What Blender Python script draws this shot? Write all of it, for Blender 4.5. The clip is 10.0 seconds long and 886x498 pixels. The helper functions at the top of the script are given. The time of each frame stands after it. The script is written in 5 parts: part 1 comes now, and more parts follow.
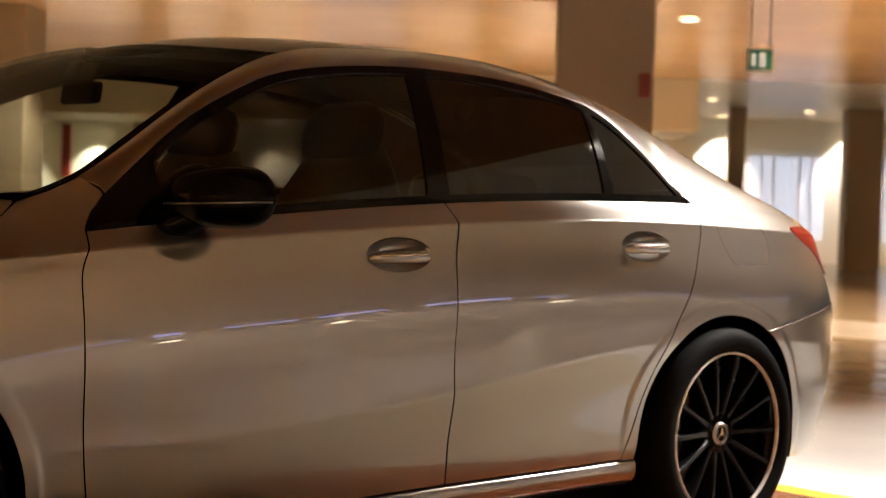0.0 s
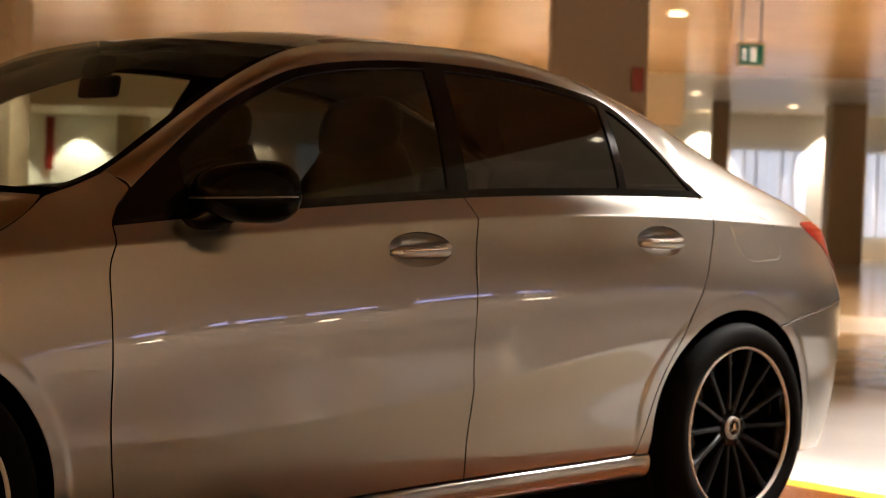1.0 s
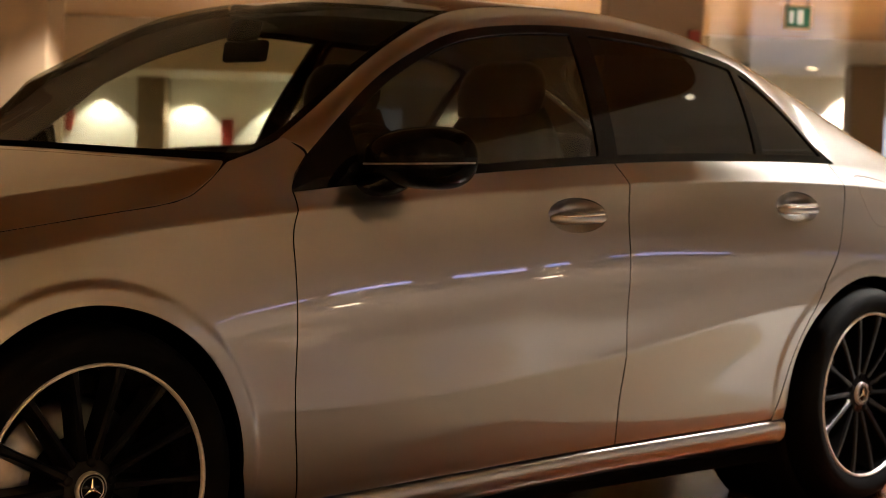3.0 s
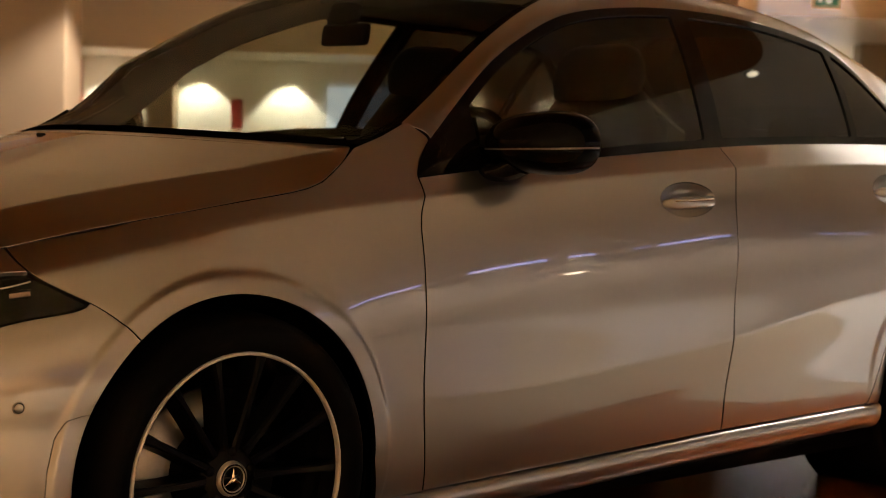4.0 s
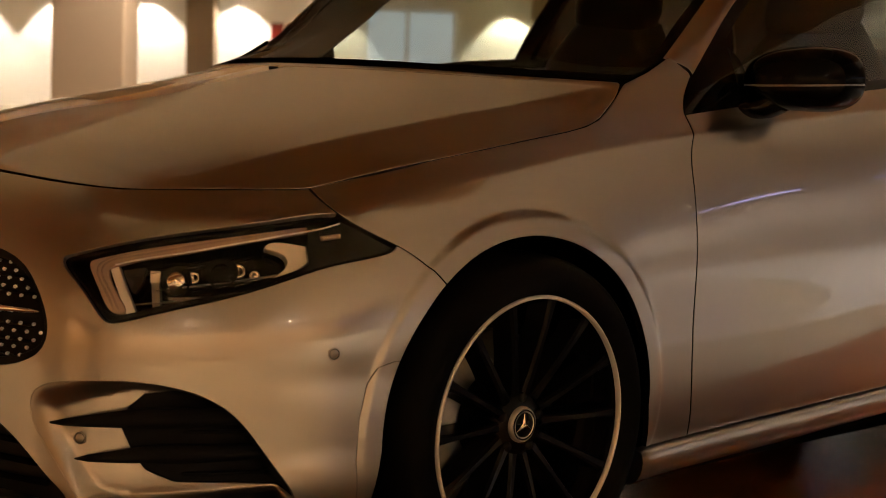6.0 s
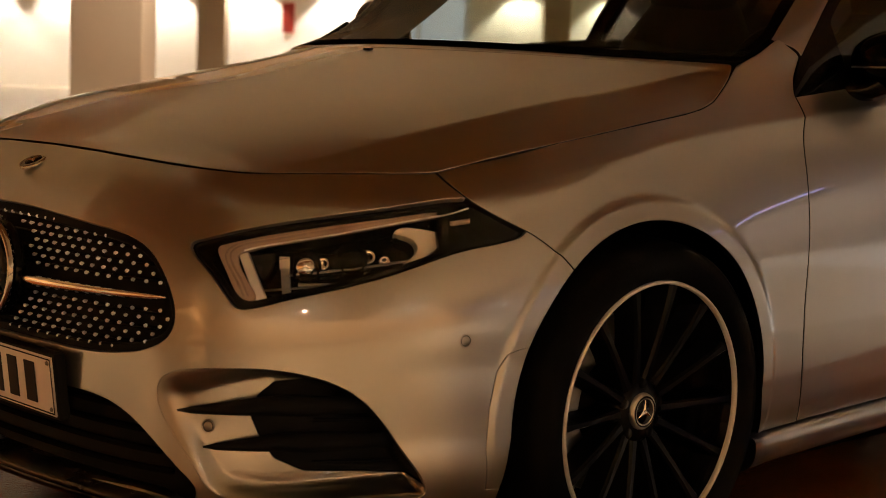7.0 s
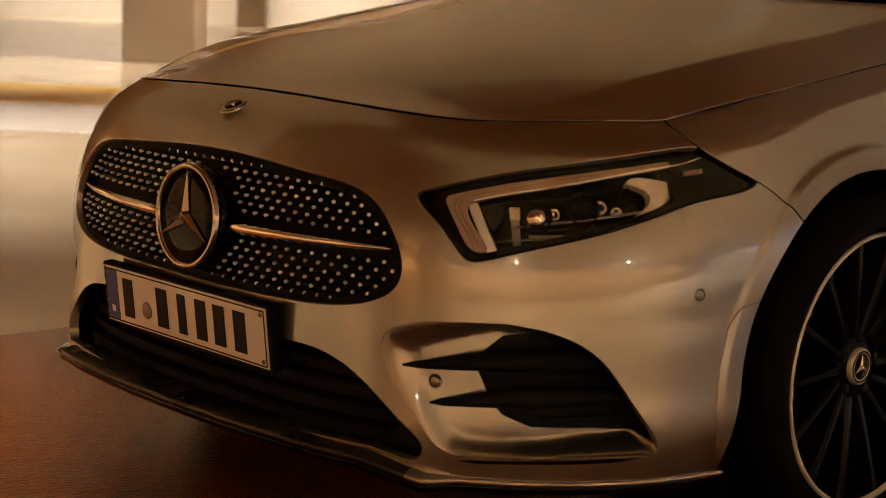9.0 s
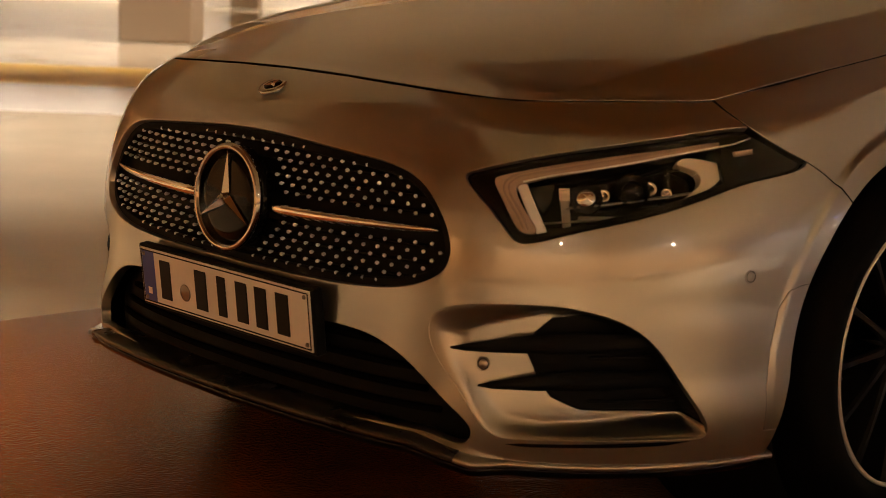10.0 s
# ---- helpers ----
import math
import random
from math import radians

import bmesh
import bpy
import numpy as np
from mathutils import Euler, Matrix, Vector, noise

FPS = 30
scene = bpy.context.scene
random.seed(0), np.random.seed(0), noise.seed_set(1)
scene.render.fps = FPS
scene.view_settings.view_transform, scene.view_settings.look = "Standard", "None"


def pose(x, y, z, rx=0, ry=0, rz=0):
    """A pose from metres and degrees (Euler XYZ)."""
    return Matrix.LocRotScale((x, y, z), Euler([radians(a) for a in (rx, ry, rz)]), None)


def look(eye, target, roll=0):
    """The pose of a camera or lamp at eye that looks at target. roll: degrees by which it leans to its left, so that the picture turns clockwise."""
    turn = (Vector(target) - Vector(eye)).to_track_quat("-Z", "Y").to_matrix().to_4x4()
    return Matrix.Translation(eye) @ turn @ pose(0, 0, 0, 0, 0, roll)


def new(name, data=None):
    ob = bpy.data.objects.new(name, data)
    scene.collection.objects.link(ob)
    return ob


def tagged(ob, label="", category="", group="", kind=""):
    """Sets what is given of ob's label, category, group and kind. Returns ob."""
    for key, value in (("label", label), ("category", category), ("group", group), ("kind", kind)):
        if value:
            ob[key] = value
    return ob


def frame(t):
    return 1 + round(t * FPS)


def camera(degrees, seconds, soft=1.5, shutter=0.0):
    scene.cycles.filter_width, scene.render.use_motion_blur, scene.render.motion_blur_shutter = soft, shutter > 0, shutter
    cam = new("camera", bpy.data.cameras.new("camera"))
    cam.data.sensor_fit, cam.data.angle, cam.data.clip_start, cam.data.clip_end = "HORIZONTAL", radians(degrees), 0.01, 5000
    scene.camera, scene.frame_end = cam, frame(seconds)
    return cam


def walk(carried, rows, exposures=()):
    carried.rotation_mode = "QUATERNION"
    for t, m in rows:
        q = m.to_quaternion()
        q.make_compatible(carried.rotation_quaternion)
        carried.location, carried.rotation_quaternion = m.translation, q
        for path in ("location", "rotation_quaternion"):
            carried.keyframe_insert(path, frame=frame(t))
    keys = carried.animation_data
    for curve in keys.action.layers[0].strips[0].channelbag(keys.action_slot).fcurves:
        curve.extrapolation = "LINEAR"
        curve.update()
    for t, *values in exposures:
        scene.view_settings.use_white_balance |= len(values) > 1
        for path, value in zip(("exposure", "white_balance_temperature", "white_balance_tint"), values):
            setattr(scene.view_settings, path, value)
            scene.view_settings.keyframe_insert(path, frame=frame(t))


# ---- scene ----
cam = camera(29.3, 10.0, soft=0.7)
PATH = [
    (0, (-1.413, -4.083, 1.009), (-0.061, -2.610, 0.955), 1.85),
    (0.5, (-1.447, -4.056, 1.008), (-0.084, -2.594, 0.952), 1.96),
    (1, (-1.497, -4.013, 1.009), (-0.126, -2.558, 0.948), 1.97),
    (1.5, (-1.546, -3.961, 1.007), (-0.173, -2.509, 0.936), 2.07),
    (2, (-1.610, -3.902, 1.007), (-0.241, -2.447, 0.921), 2.07),
    (2.5, (-1.692, -3.825, 1.004), (-0.322, -2.371, 0.910), 2.07),
    (4, (-1.978, -3.500, 1.010), (-0.598, -2.057, 0.879), 1.88),
    (4.5, (-2.063, -3.396, 1.005), (-0.687, -1.952, 0.865), 1.78),
    (5, (-2.152, -3.281, 1.024), (-0.778, -1.838, 0.854), 2.18),
    (5.5, (-2.235, -3.177, 1.023), (-0.866, -1.732, 0.831), 2.08),
    (6, (-2.314, -3.054, 1.016), (-0.945, -1.613, 0.796), 2.08),
    (7.5, (-2.502, -2.786, 1.012), (-1.137, -1.347, 0.752), 2.08),
    (8, (-2.547, -2.706, 1.020), (-1.191, -1.265, 0.732), 2.18),
    (8.5, (-2.600, -2.628, 1.019), (-1.249, -1.185, 0.715), 2.28),
    (9, (-2.644, -2.555, 1.014), (-1.297, -1.112, 0.693), 2.28),
    (9.5, (-2.679, -2.501, 1.006), (-1.329, -1.064, 0.673), 2.38),
    (10, (-2.696, -2.468, 1.007), (-1.341, -1.037, 0.664), 2.29),
]
walk(cam, [(t, look(eye, target, roll)) for t, eye, target, roll in PATH])
cam.data.dof.use_dof, cam.data.dof.focus_distance, cam.data.dof.aperture_fstop = True, 3.4, 5.6

# ---- light ----
world = bpy.data.worlds.new("hall_world")
scene.world = world
world.use_nodes = True
world.node_tree.nodes["Background"].inputs[0].default_value = (0.02, 0.016, 0.012, 1)
world.node_tree.nodes["Background"].inputs[1].default_value = 0.3
scene.view_settings.exposure = -0.27


def lamp(name, kind, place, target, power, colour, size=0.3, spot=100, blend=0.6):
    data = bpy.data.lights.new(name, kind)
    data.energy, data.color = power, colour
    if kind == "AREA":
        data.size = size
    else:
        data.shadow_soft_size = size
    if kind == "SPOT":
        data.spot_size, data.spot_blend = radians(spot), blend
    ob = new(name, data)
    ob.matrix_world = look(place, target)
    return ob


# ---- materials ----
def material(name, base, rough=0.5, metal=0.0, coat=0.0, grain=0.0, scale=60.0, bump=0.0, glow=0.0, spec=0.5, coat_rough=0.03, stain=0.0):
    m = bpy.data.materials.new(name)
    m.use_nodes = True
    t = m.node_tree
    b = t.nodes["Principled BSDF"]
    b.inputs["Base Color"].default_value = (*base, 1)
    b.inputs["Roughness"].default_value = rough
    b.inputs["Metallic"].default_value = metal
    b.inputs["Coat Weight"].default_value = coat
    b.inputs["Coat Roughness"].default_value = coat_rough
    b.inputs["Specular IOR Level"].default_value = spec
    if glow:
        b.inputs["Emission Color"].default_value = (*base, 1)
        b.inputs["Emission Strength"].default_value = glow
    if grain or bump or stain:
        co = t.nodes.new("ShaderNodeTexCoord")
        n1 = t.nodes.new("ShaderNodeTexNoise")
        n1.inputs["Scale"].default_value, n1.inputs["Detail"].default_value = scale, 6
        n2 = t.nodes.new("ShaderNodeTexNoise")
        n2.inputs["Scale"].default_value, n2.inputs["Detail"].default_value = scale / 25, 4
        for n in (n1, n2):
            t.links.new(co.outputs["Object"], n.inputs["Vector"])
        if grain or stain:
            add = t.nodes.new("ShaderNodeMath")
            add.operation = "MULTIPLY_ADD"
            t.links.new(n1.outputs["Fac"], add.inputs[0])
            add.inputs[1].default_value = grain
            mul = t.nodes.new("ShaderNodeMath")
            mul.operation = "MULTIPLY_ADD"
            t.links.new(n2.outputs["Fac"], mul.inputs[0])
            mul.inputs[1].default_value = stain
            mul.inputs[2].default_value = 1 - 0.5 * grain - 0.5 * stain
            t.links.new(mul.outputs[0], add.inputs[2])
            hsv = t.nodes.new("ShaderNodeHueSaturation")
            hsv.inputs["Color"].default_value = (*base, 1)
            t.links.new(add.outputs[0], hsv.inputs["Value"])
            t.links.new(hsv.outputs[0], b.inputs["Base Color"])
            r = t.nodes.new("ShaderNodeMath")
            r.operation = "MULTIPLY_ADD"
            t.links.new(n2.outputs["Fac"], r.inputs[0])
            r.inputs[1].default_value, r.inputs[2].default_value = rough * 0.6, rough * 0.7
            t.links.new(r.outputs[0], b.inputs["Roughness"])
        if bump:
            bn = t.nodes.new("ShaderNodeBump")
            bn.inputs["Strength"].default_value, bn.inputs["Distance"].default_value = bump, 0.004
            t.links.new(n1.outputs["Fac"], bn.inputs["Height"])
            t.links.new(bn.outputs[0], b.inputs["Normal"])
    return m


def glass(name, tint, gloss=1.0):
    m = bpy.data.materials.new(name)
    m.use_nodes = True
    t = m.node_tree
    t.nodes.remove(t.nodes["Principled BSDF"])
    clear, shine, mix, lw, pw, am = (t.nodes.new("ShaderNode" + k) for k in ("BsdfTransparent", "BsdfGlossy", "MixShader", "LayerWeight", "Math", "Math"))
    clear.inputs["Color"].default_value = (*tint, 1)
    shine.inputs["Roughness"].default_value = 0.01
    shine.inputs["Color"].default_value = (gloss, gloss, gloss, 1)
    lw.inputs["Blend"].default_value = 0.5
    pw.operation, am.operation = "POWER", "MULTIPLY_ADD"
    pw.inputs[1].default_value = 5.0
    am.inputs[1].default_value, am.inputs[2].default_value = 0.45, 0.05
    t.links.new(lw.outputs["Facing"], pw.inputs[0])
    t.links.new(pw.outputs[0], am.inputs[0])
    t.links.new(am.outputs[0], mix.inputs[0])
    t.links.new(clear.outputs[0], mix.inputs[1])
    t.links.new(shine.outputs[0], mix.inputs[2])
    t.links.new(mix.outputs[0], t.nodes["Material Output"].inputs["Surface"])
    return m


PAINT = material("white_metallic_paint", (0.235, 0.224, 0.205), 0.31, 0.93, 1.0, coat_rough=0.008, spec=0.3)
PAINT.node_tree.nodes["Principled BSDF"].inputs["Coat IOR"].default_value = 2.1
GLOSS_BLACK = material("gloss_black", (0.003, 0.003, 0.0033), 0.06, 0, 0.0, spec=0.12)
MIRROR_BLACK = material("mirror_black", (0.002, 0.002, 0.002), 0.08, 0, 0.0, spec=0.06)
WHEEL_BLACK = material("wheel_black", (0.004, 0.004, 0.0045), 0.28, 0, 0.0, spec=0.09)
BLACK = material("matt_black_plastic", (0.006, 0.006, 0.006), 0.6, grain=0.3, scale=300, bump=0.1, spec=0.08)
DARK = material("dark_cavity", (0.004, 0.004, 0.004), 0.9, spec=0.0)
RUBBER = material("tyre_rubber", (0.0028, 0.0028, 0.0028), 0.7, grain=0.3, scale=120, bump=0.15, spec=0.05)
CHROME = material("chrome", (0.75, 0.74, 0.72), 0.07, 1.0)
SILVER = material("machined_aluminium", (0.82, 0.81, 0.80), 0.36, 0.6)
PIN = material("bright_pin_metal", (0.90, 0.92, 0.95), 0.30, 0.8)
SMOKED = material("smoked_chrome", (0.36, 0.35, 0.34), 0.10, 1.0)
CAP = material("satin_cap_metal", (0.42, 0.40, 0.37), 0.3, 0.5)
RIM = material("machined_rim_edge", (0.60, 0.58, 0.55), 0.35, 0.25)
SATIN_BLACK = material("satin_black_plastic", (0.022, 0.020, 0.018), 0.28, grain=0.2, scale=200, bump=0.05, spec=0.35)
BRUSHED = material("dark_brake_steel", (0.22, 0.21, 0.2), 0.35, 1.0, grain=0.3, scale=80)
LEATHER = material("black_leather", (0.004, 0.0037, 0.0034), 0.6, grain=0.3, scale=200, bump=0.2, spec=0.06)
TRIMGREY = material("grey_headliner", (0.055, 0.048, 0.040), 0.9, grain=0.2, scale=400)
RED = material("red_lens", (0.10, 0.001, 0.002), 0.15, 0, 0.0, spec=0.25)
PLATE = material("plate_white", (0.72, 0.70, 0.66), 0.35, grain=0.04, scale=200)
BLUE = material("plate_blue", (0.02, 0.05, 0.30), 0.4)
INK = material("plate_black", (0.008, 0.008, 0.008), 0.5, spec=0.15)
WINDOW = glass("privacy_glass", (0.06, 0.055, 0.048), 0.9)
SIDE_GLASS = glass("green_tinted_glass", (0.58, 0.63, 0.55), 0.9)
SCREEN = glass("clear_windscreen", (0.74, 0.78, 0.74), 0.4)
LENS = glass("headlight_lens", (0.92, 0.92, 0.92), 0.3)
REFLECTOR = material("bright_reflector", (0.78, 0.72, 0.64), 0.22, 0.55, 0.0)
GUIDE = material("light_guide", (0.40, 0.29, 0.235), 0.25, 0.0, 1.0)


# ---- surfaces of the car: front axle at x = 0, nose towards -x, ground at z = 0 ----
def knots(*pts):
    """A smooth function through (u, v) pairs, held straight beyond its ends."""
    u, v = np.array(pts, float).T
    h, d = np.diff(u), np.diff(v) / np.diff(u)
    n = len(u)
    A, r = np.eye(n), np.zeros(n)
    for i in range(1, n - 1):
        A[i, i - 1:i + 2] = h[i - 1], 2 * (h[i - 1] + h[i]), h[i]
        r[i] = 6 * (d[i] - d[i - 1])
    m = np.linalg.solve(A, r)
    s0, s1 = d[0] - h[0] * (2 * m[0] + m[1]) / 6, d[-1] + h[-1] * (m[-2] + 2 * m[-1]) / 6

    def f(x):
        x = np.asarray(x, float)
        i = np.clip(np.searchsorted(u, x) - 1, 0, n - 2)
        a, b = u[i + 1] - x, x - u[i]
        y = (m[i] * a ** 3 + m[i + 1] * b ** 3) / (6 * h[i]) + (v[i] / h[i] - m[i] * h[i] / 6) * a + (v[i + 1] / h[i] - m[i + 1] * h[i] / 6) * b
        return np.where(x < u[0], v[0] + s0 * (x - u[0]), np.where(x > u[-1], v[-1] + s1 * (x - u[-1]), y))
    return f


def thread(pts, closed=False):
    """A smooth curve through points, as a function of 0 to 1 along its length."""
    p = np.array(pts, float)
    if closed:
        p = np.vstack([p[-2:], p, p[:3]])
    t = np.concatenate([[0], np.cumsum(np.linalg.norm(np.diff(p, axis=0), axis=1) ** 0.7)])
    parts = [knots(*zip(t, c)) for c in p.T]
    t0, t1 = (t[2], t[-3]) if closed else (t[0], t[-1])
    return lambda k: np.stack([f(t0 + (t1 - t0) * np.asarray(k, float)) for f in parts], -1)


belt_z = knots((0.3, 0.9), (0.54, 0.923), (0.77, 0.946), (1.075, 0.972), (1.49, 1.003), (1.92, 1.025), (2.3, 1.034), (2.68, 1.036), (3.2, 1.02))
fold_z = knots((-0.8, 0.742), (-0.41, 0.752), (-0.1, 0.803), (0.18, 0.848), (0.52, 0.882), (0.91, 0.914), (1.27, 0.937), (1.64, 0.957), (2.13, 0.974), (2.63, 0.972), (3.1, 0.956), (3.7, 0.93))
wide_z = knots((-0.8, 0.56), (-0.2, 0.60), (0.2, 0.64), (0.49, 0.667), (0.71, 0.688), (1.04, 0.716), (1.41, 0.742), (1.83, 0.758), (2.3, 0.765), (3.2, 0.72))
fold_w = knots((-0.8, 0.800), (-0.41, 0.808), (0.0, 0.818), (0.5, 0.826), (1.1, 0.828), (1.64, 0.828), (2.3, 0.820), (3.2, 0.804))
wide_w = knots((-0.8, 0.872), (0.0, 0.872), (0.5, 0.868), (1.2, 0.868), (1.8, 0.868), (2.4, 0.872), (3.2, 0.872))
low_z = knots((-0.8, 0.45), (0.4, 0.45), (0.9, 0.455), (1.345, 0.49), (1.6, 0.515), (1.85, 0.553), (2.1, 0.588), (2.3, 0.61), (3.2, 0.60))
low_w = knots((-0.8, 0.879), (-0.35, 0.873), (0.4, 0.861), (1.0, 0.860), (1.6, 0.862), (2.2, 0.864), (3.2, 0.866))
foot_w = knots((-0.8, 0.880), (-0.3, 0.870), (0.4, 0.843), (1.0, 0.828), (1.6, 0.818), (2.2, 0.818), (3.2, 0.83))
crown_w = knots((-0.8, 0.735), (-0.41, 0.740), (0.0, 0.778), (0.28, 0.784), (0.52, 0.789), (1.5, 0.789), (2.4, 0.779), (3.3, 0.755))


def side(x, z):
    """Half width of the lower body."""
    x, z = np.broadcast_arrays(np.asarray(x, float), np.asarray(z, float))
    flat, out = (x.ravel(), z.ravel()), np.empty(x.size)
    X, Z = flat
    zs, ws = fold_z(X), fold_w(X)
    rows_z = np.stack([np.full_like(X, 0.16), np.full_like(X, 0.27), low_z(X) - 0.10, low_z(X), wide_z(X), zs - 0.055, zs, zs + 0.045, zs + 0.16])
    rows_w = np.stack([foot_w(X) - 0.035, foot_w(X), 0.45 * foot_w(X) + 0.55 * low_w(X), low_w(X), wide_w(X), ws + 0.026 - 0.009 * np.clip((X + 0.30) / 0.35, 0, 1), ws, crown_w(X), crown_w(X) - 0.062])
    n = len(rows_z)
    h = np.diff(rows_z, axis=0)
    d = np.diff(rows_w, axis=0) / h
    s = np.empty_like(rows_w)
    s[1:-1] = (d[:-1] * h[1:] + d[1:] * h[:-1]) / (h[1:] + h[:-1])
    s[0], s[-1] = d[0], d[-1]
    after = s.copy()
    k = np.clip((X + 0.30) / 0.35, 0, 1)
    s[3], after[3] = s[3] + k * (d[2] - s[3]), s[3] + k * (0.5 * d[3] - s[3])
    s[6], after[6] = s[6] + k * (0.8 * d[5] - s[6]), s[6] + k * (d[6] - s[6])
    i = np.clip((Z > rows_z).sum(0) - 1, 0, n - 2)
    j = np.arange(X.size)
    t = (Z - rows_z[i, j]) / h[i, j]
    u = np.clip(t, -0.5, 1.5)
    out = rows_w[i, j] * (2 * u ** 3 - 3 * u ** 2 + 1) + after[i, j] * h[i, j] * (u ** 3 - 2 * u ** 2 + u) + rows_w[i + 1, j] * (3 * u ** 2 - 2 * u ** 3) + s[i + 1, j] * h[i, j] * (u ** 3 - u ** 2)
    for hub, size, k, face in ((0.0, 0.006, 1.0, 0.12), (2.729, 0.006, 0.93, 0.12)):
        r = np.hypot((X - hub) * k, Z - 0.331)
        band = np.clip((0.412 - r) / 0.014, 0, 1)
        swell = 0.72 * band * band * (3 - 2 * band) + 0.28 * np.clip(1 - np.maximum(r - 0.37, 0) / 0.11, 0, 1) ** 2
        out = out + size * swell * np.clip((Z - 0.2 - hub * 0.05) / 0.15, 0, 1)
        out = out + face * band * band * (3 - 2 * band) * np.clip(wide_w(X) + size - out, 0, 0.03)
    return out.reshape(x.shape)


WHEELBASE, ARCH = 2.729, 0.365
plan = thread([(-0.888, 0.0), (-0.880, 0.20), (-0.852, 0.38), (-0.805, 0.51), (-0.735, 0.615), (-0.65, 0.705), (-0.54, 0.79), (-0.45, 0.832),
               (-0.34, 0.857), (-0.2, 0.872), (0.1, 0.876), (0.6, 0.876), (1.2, 0.876), (1.8, 0.876), (2.4, 0.876), (2.85, 0.876), (3.1, 0.865), (3.33, 0.815), (3.5, 0.72), (3.61, 0.54), (3.66, 0.27), (3.67, 0.0)])
_k = np.linspace(0, 1, 3001)
_p = plan(_k)
_s = np.concatenate([[0], np.cumsum(np.linalg.norm(np.diff(_p, axis=0), axis=1))])
LENGTH = _s[-1]
full_s = knots((-0.1, 0.0), (0.0, 0.0), (0.15, 0.001), (0.32, 0.008), (0.50, 0.020), (0.66, 0.026), (0.82, 0.020), (0.98, 0.008), (1.12, 0.001), (1.25, 0.0), (1.4, 0.0))
_full = np.where(_s < 1.25, full_s(_s), 0.0)
_t = np.gradient(_p, axis=0)
_t /= np.linalg.norm(_t, axis=1, keepdims=True)
_p = _p + np.stack([-_t[:, 1], _t[:, 0]], -1) * _full[:, None]
lean_x = knots((0.16, -0.005), (0.22, -0.005), (0.36, 0.0), (0.52, 0.0), (0.60, 0.008), (0.68, 0.026), (0.74, 0.056), (0.78, 0.088), (0.81, 0.13), (0.85, 0.2))


def shell(s, z):
    """The outer skin of nose, side and tail, s metres round from the middle of the nose (left side, y < 0)."""
    s, z = np.broadcast_arrays(np.asarray(s, float), np.asarray(z, float))
    x, y = np.interp(s, _s, _p[:, 0]), np.interp(s, _s, _p[:, 1])
    nose = np.clip((-0.30 - x) / 0.4, 0, 1)
    nose = nose * nose * (3 - 2 * nose)
    tail = np.clip((x - 3.15) / 0.4, 0, 1)
    w = y / 0.876 * side(x, z)
    return np.stack([x + lean_x(z) * nose - tail * np.clip(z - 0.6, 0, 1) ** 2 * 0.35 - tail * np.clip(0.45 - z, 0, 1) * 0.4, -w, z], -1)


# ---- mesh helpers ----
def grid(f, us, vs):
    """A sheet of triangles over f(u, v); rows are x, y, z, u, v."""
    U, V = np.meshgrid(us, vs, indexing="ij")
    rows = np.concatenate([f(U, V), U[..., None], V[..., None]], -1).reshape(-1, 5)
    a = np.arange(len(us) * len(vs)).reshape(len(us), len(vs))
    q = np.stack([a[:-1, :-1], a[1:, :-1], a[1:, 1:], a[:-1, 1:]], -1).reshape(-1, 4)
    return rows, np.concatenate([q[:, [0, 1, 2]], q[:, [0, 2, 3]]])


def clip(sheet, f):
    """Keeps the part of a sheet where f(rows) >= 0."""
    V, T = sheet
    d = f(V)
    d = np.where(np.abs(d) < 1e-7, 1e-7, d)
    inside = d[T] > 0
    n = inside.sum(1)
    keep = [T[n == 3]]
    fresh, names = [], {}

    def cut(a, b):
        key = (min(a, b), max(a, b))
        if key not in names:
            k = d[key[0]] / (d[key[0]] - d[key[1]])
            names[key] = len(V) + len(fresh)
            fresh.append(V[key[0]] * (1 - k) + V[key[1]] * k)
        return names[key]
    extra = []
    for t, i in zip(T[(n == 1) | (n == 2)].tolist(), inside[(n == 1) | (n == 2)].tolist()):
        one = sum(i) == 1
        k = i.index(one)
        a, b, c = t[k], t[(k + 1) % 3], t[(k + 2) % 3]
        ab, ac = cut(a, b), cut(a, c)
        extra += [(a, ab, ac)] if one else [(ab, b, c), (ab, c, ac)]
    V2 = np.vstack([V, fresh]) if fresh else V
    T2 = np.concatenate([keep[0], np.array(extra, int).reshape(-1, 3)])
    used, flat = np.unique(T2, return_inverse=True)
    return V2[used], flat.reshape(-1, 3)


def outline(pts, closed=True, n=160, smooth=True):
    return thread(pts, closed)(np.linspace(0, 1, n, endpoint=not closed)) if smooth else np.array(pts, float)


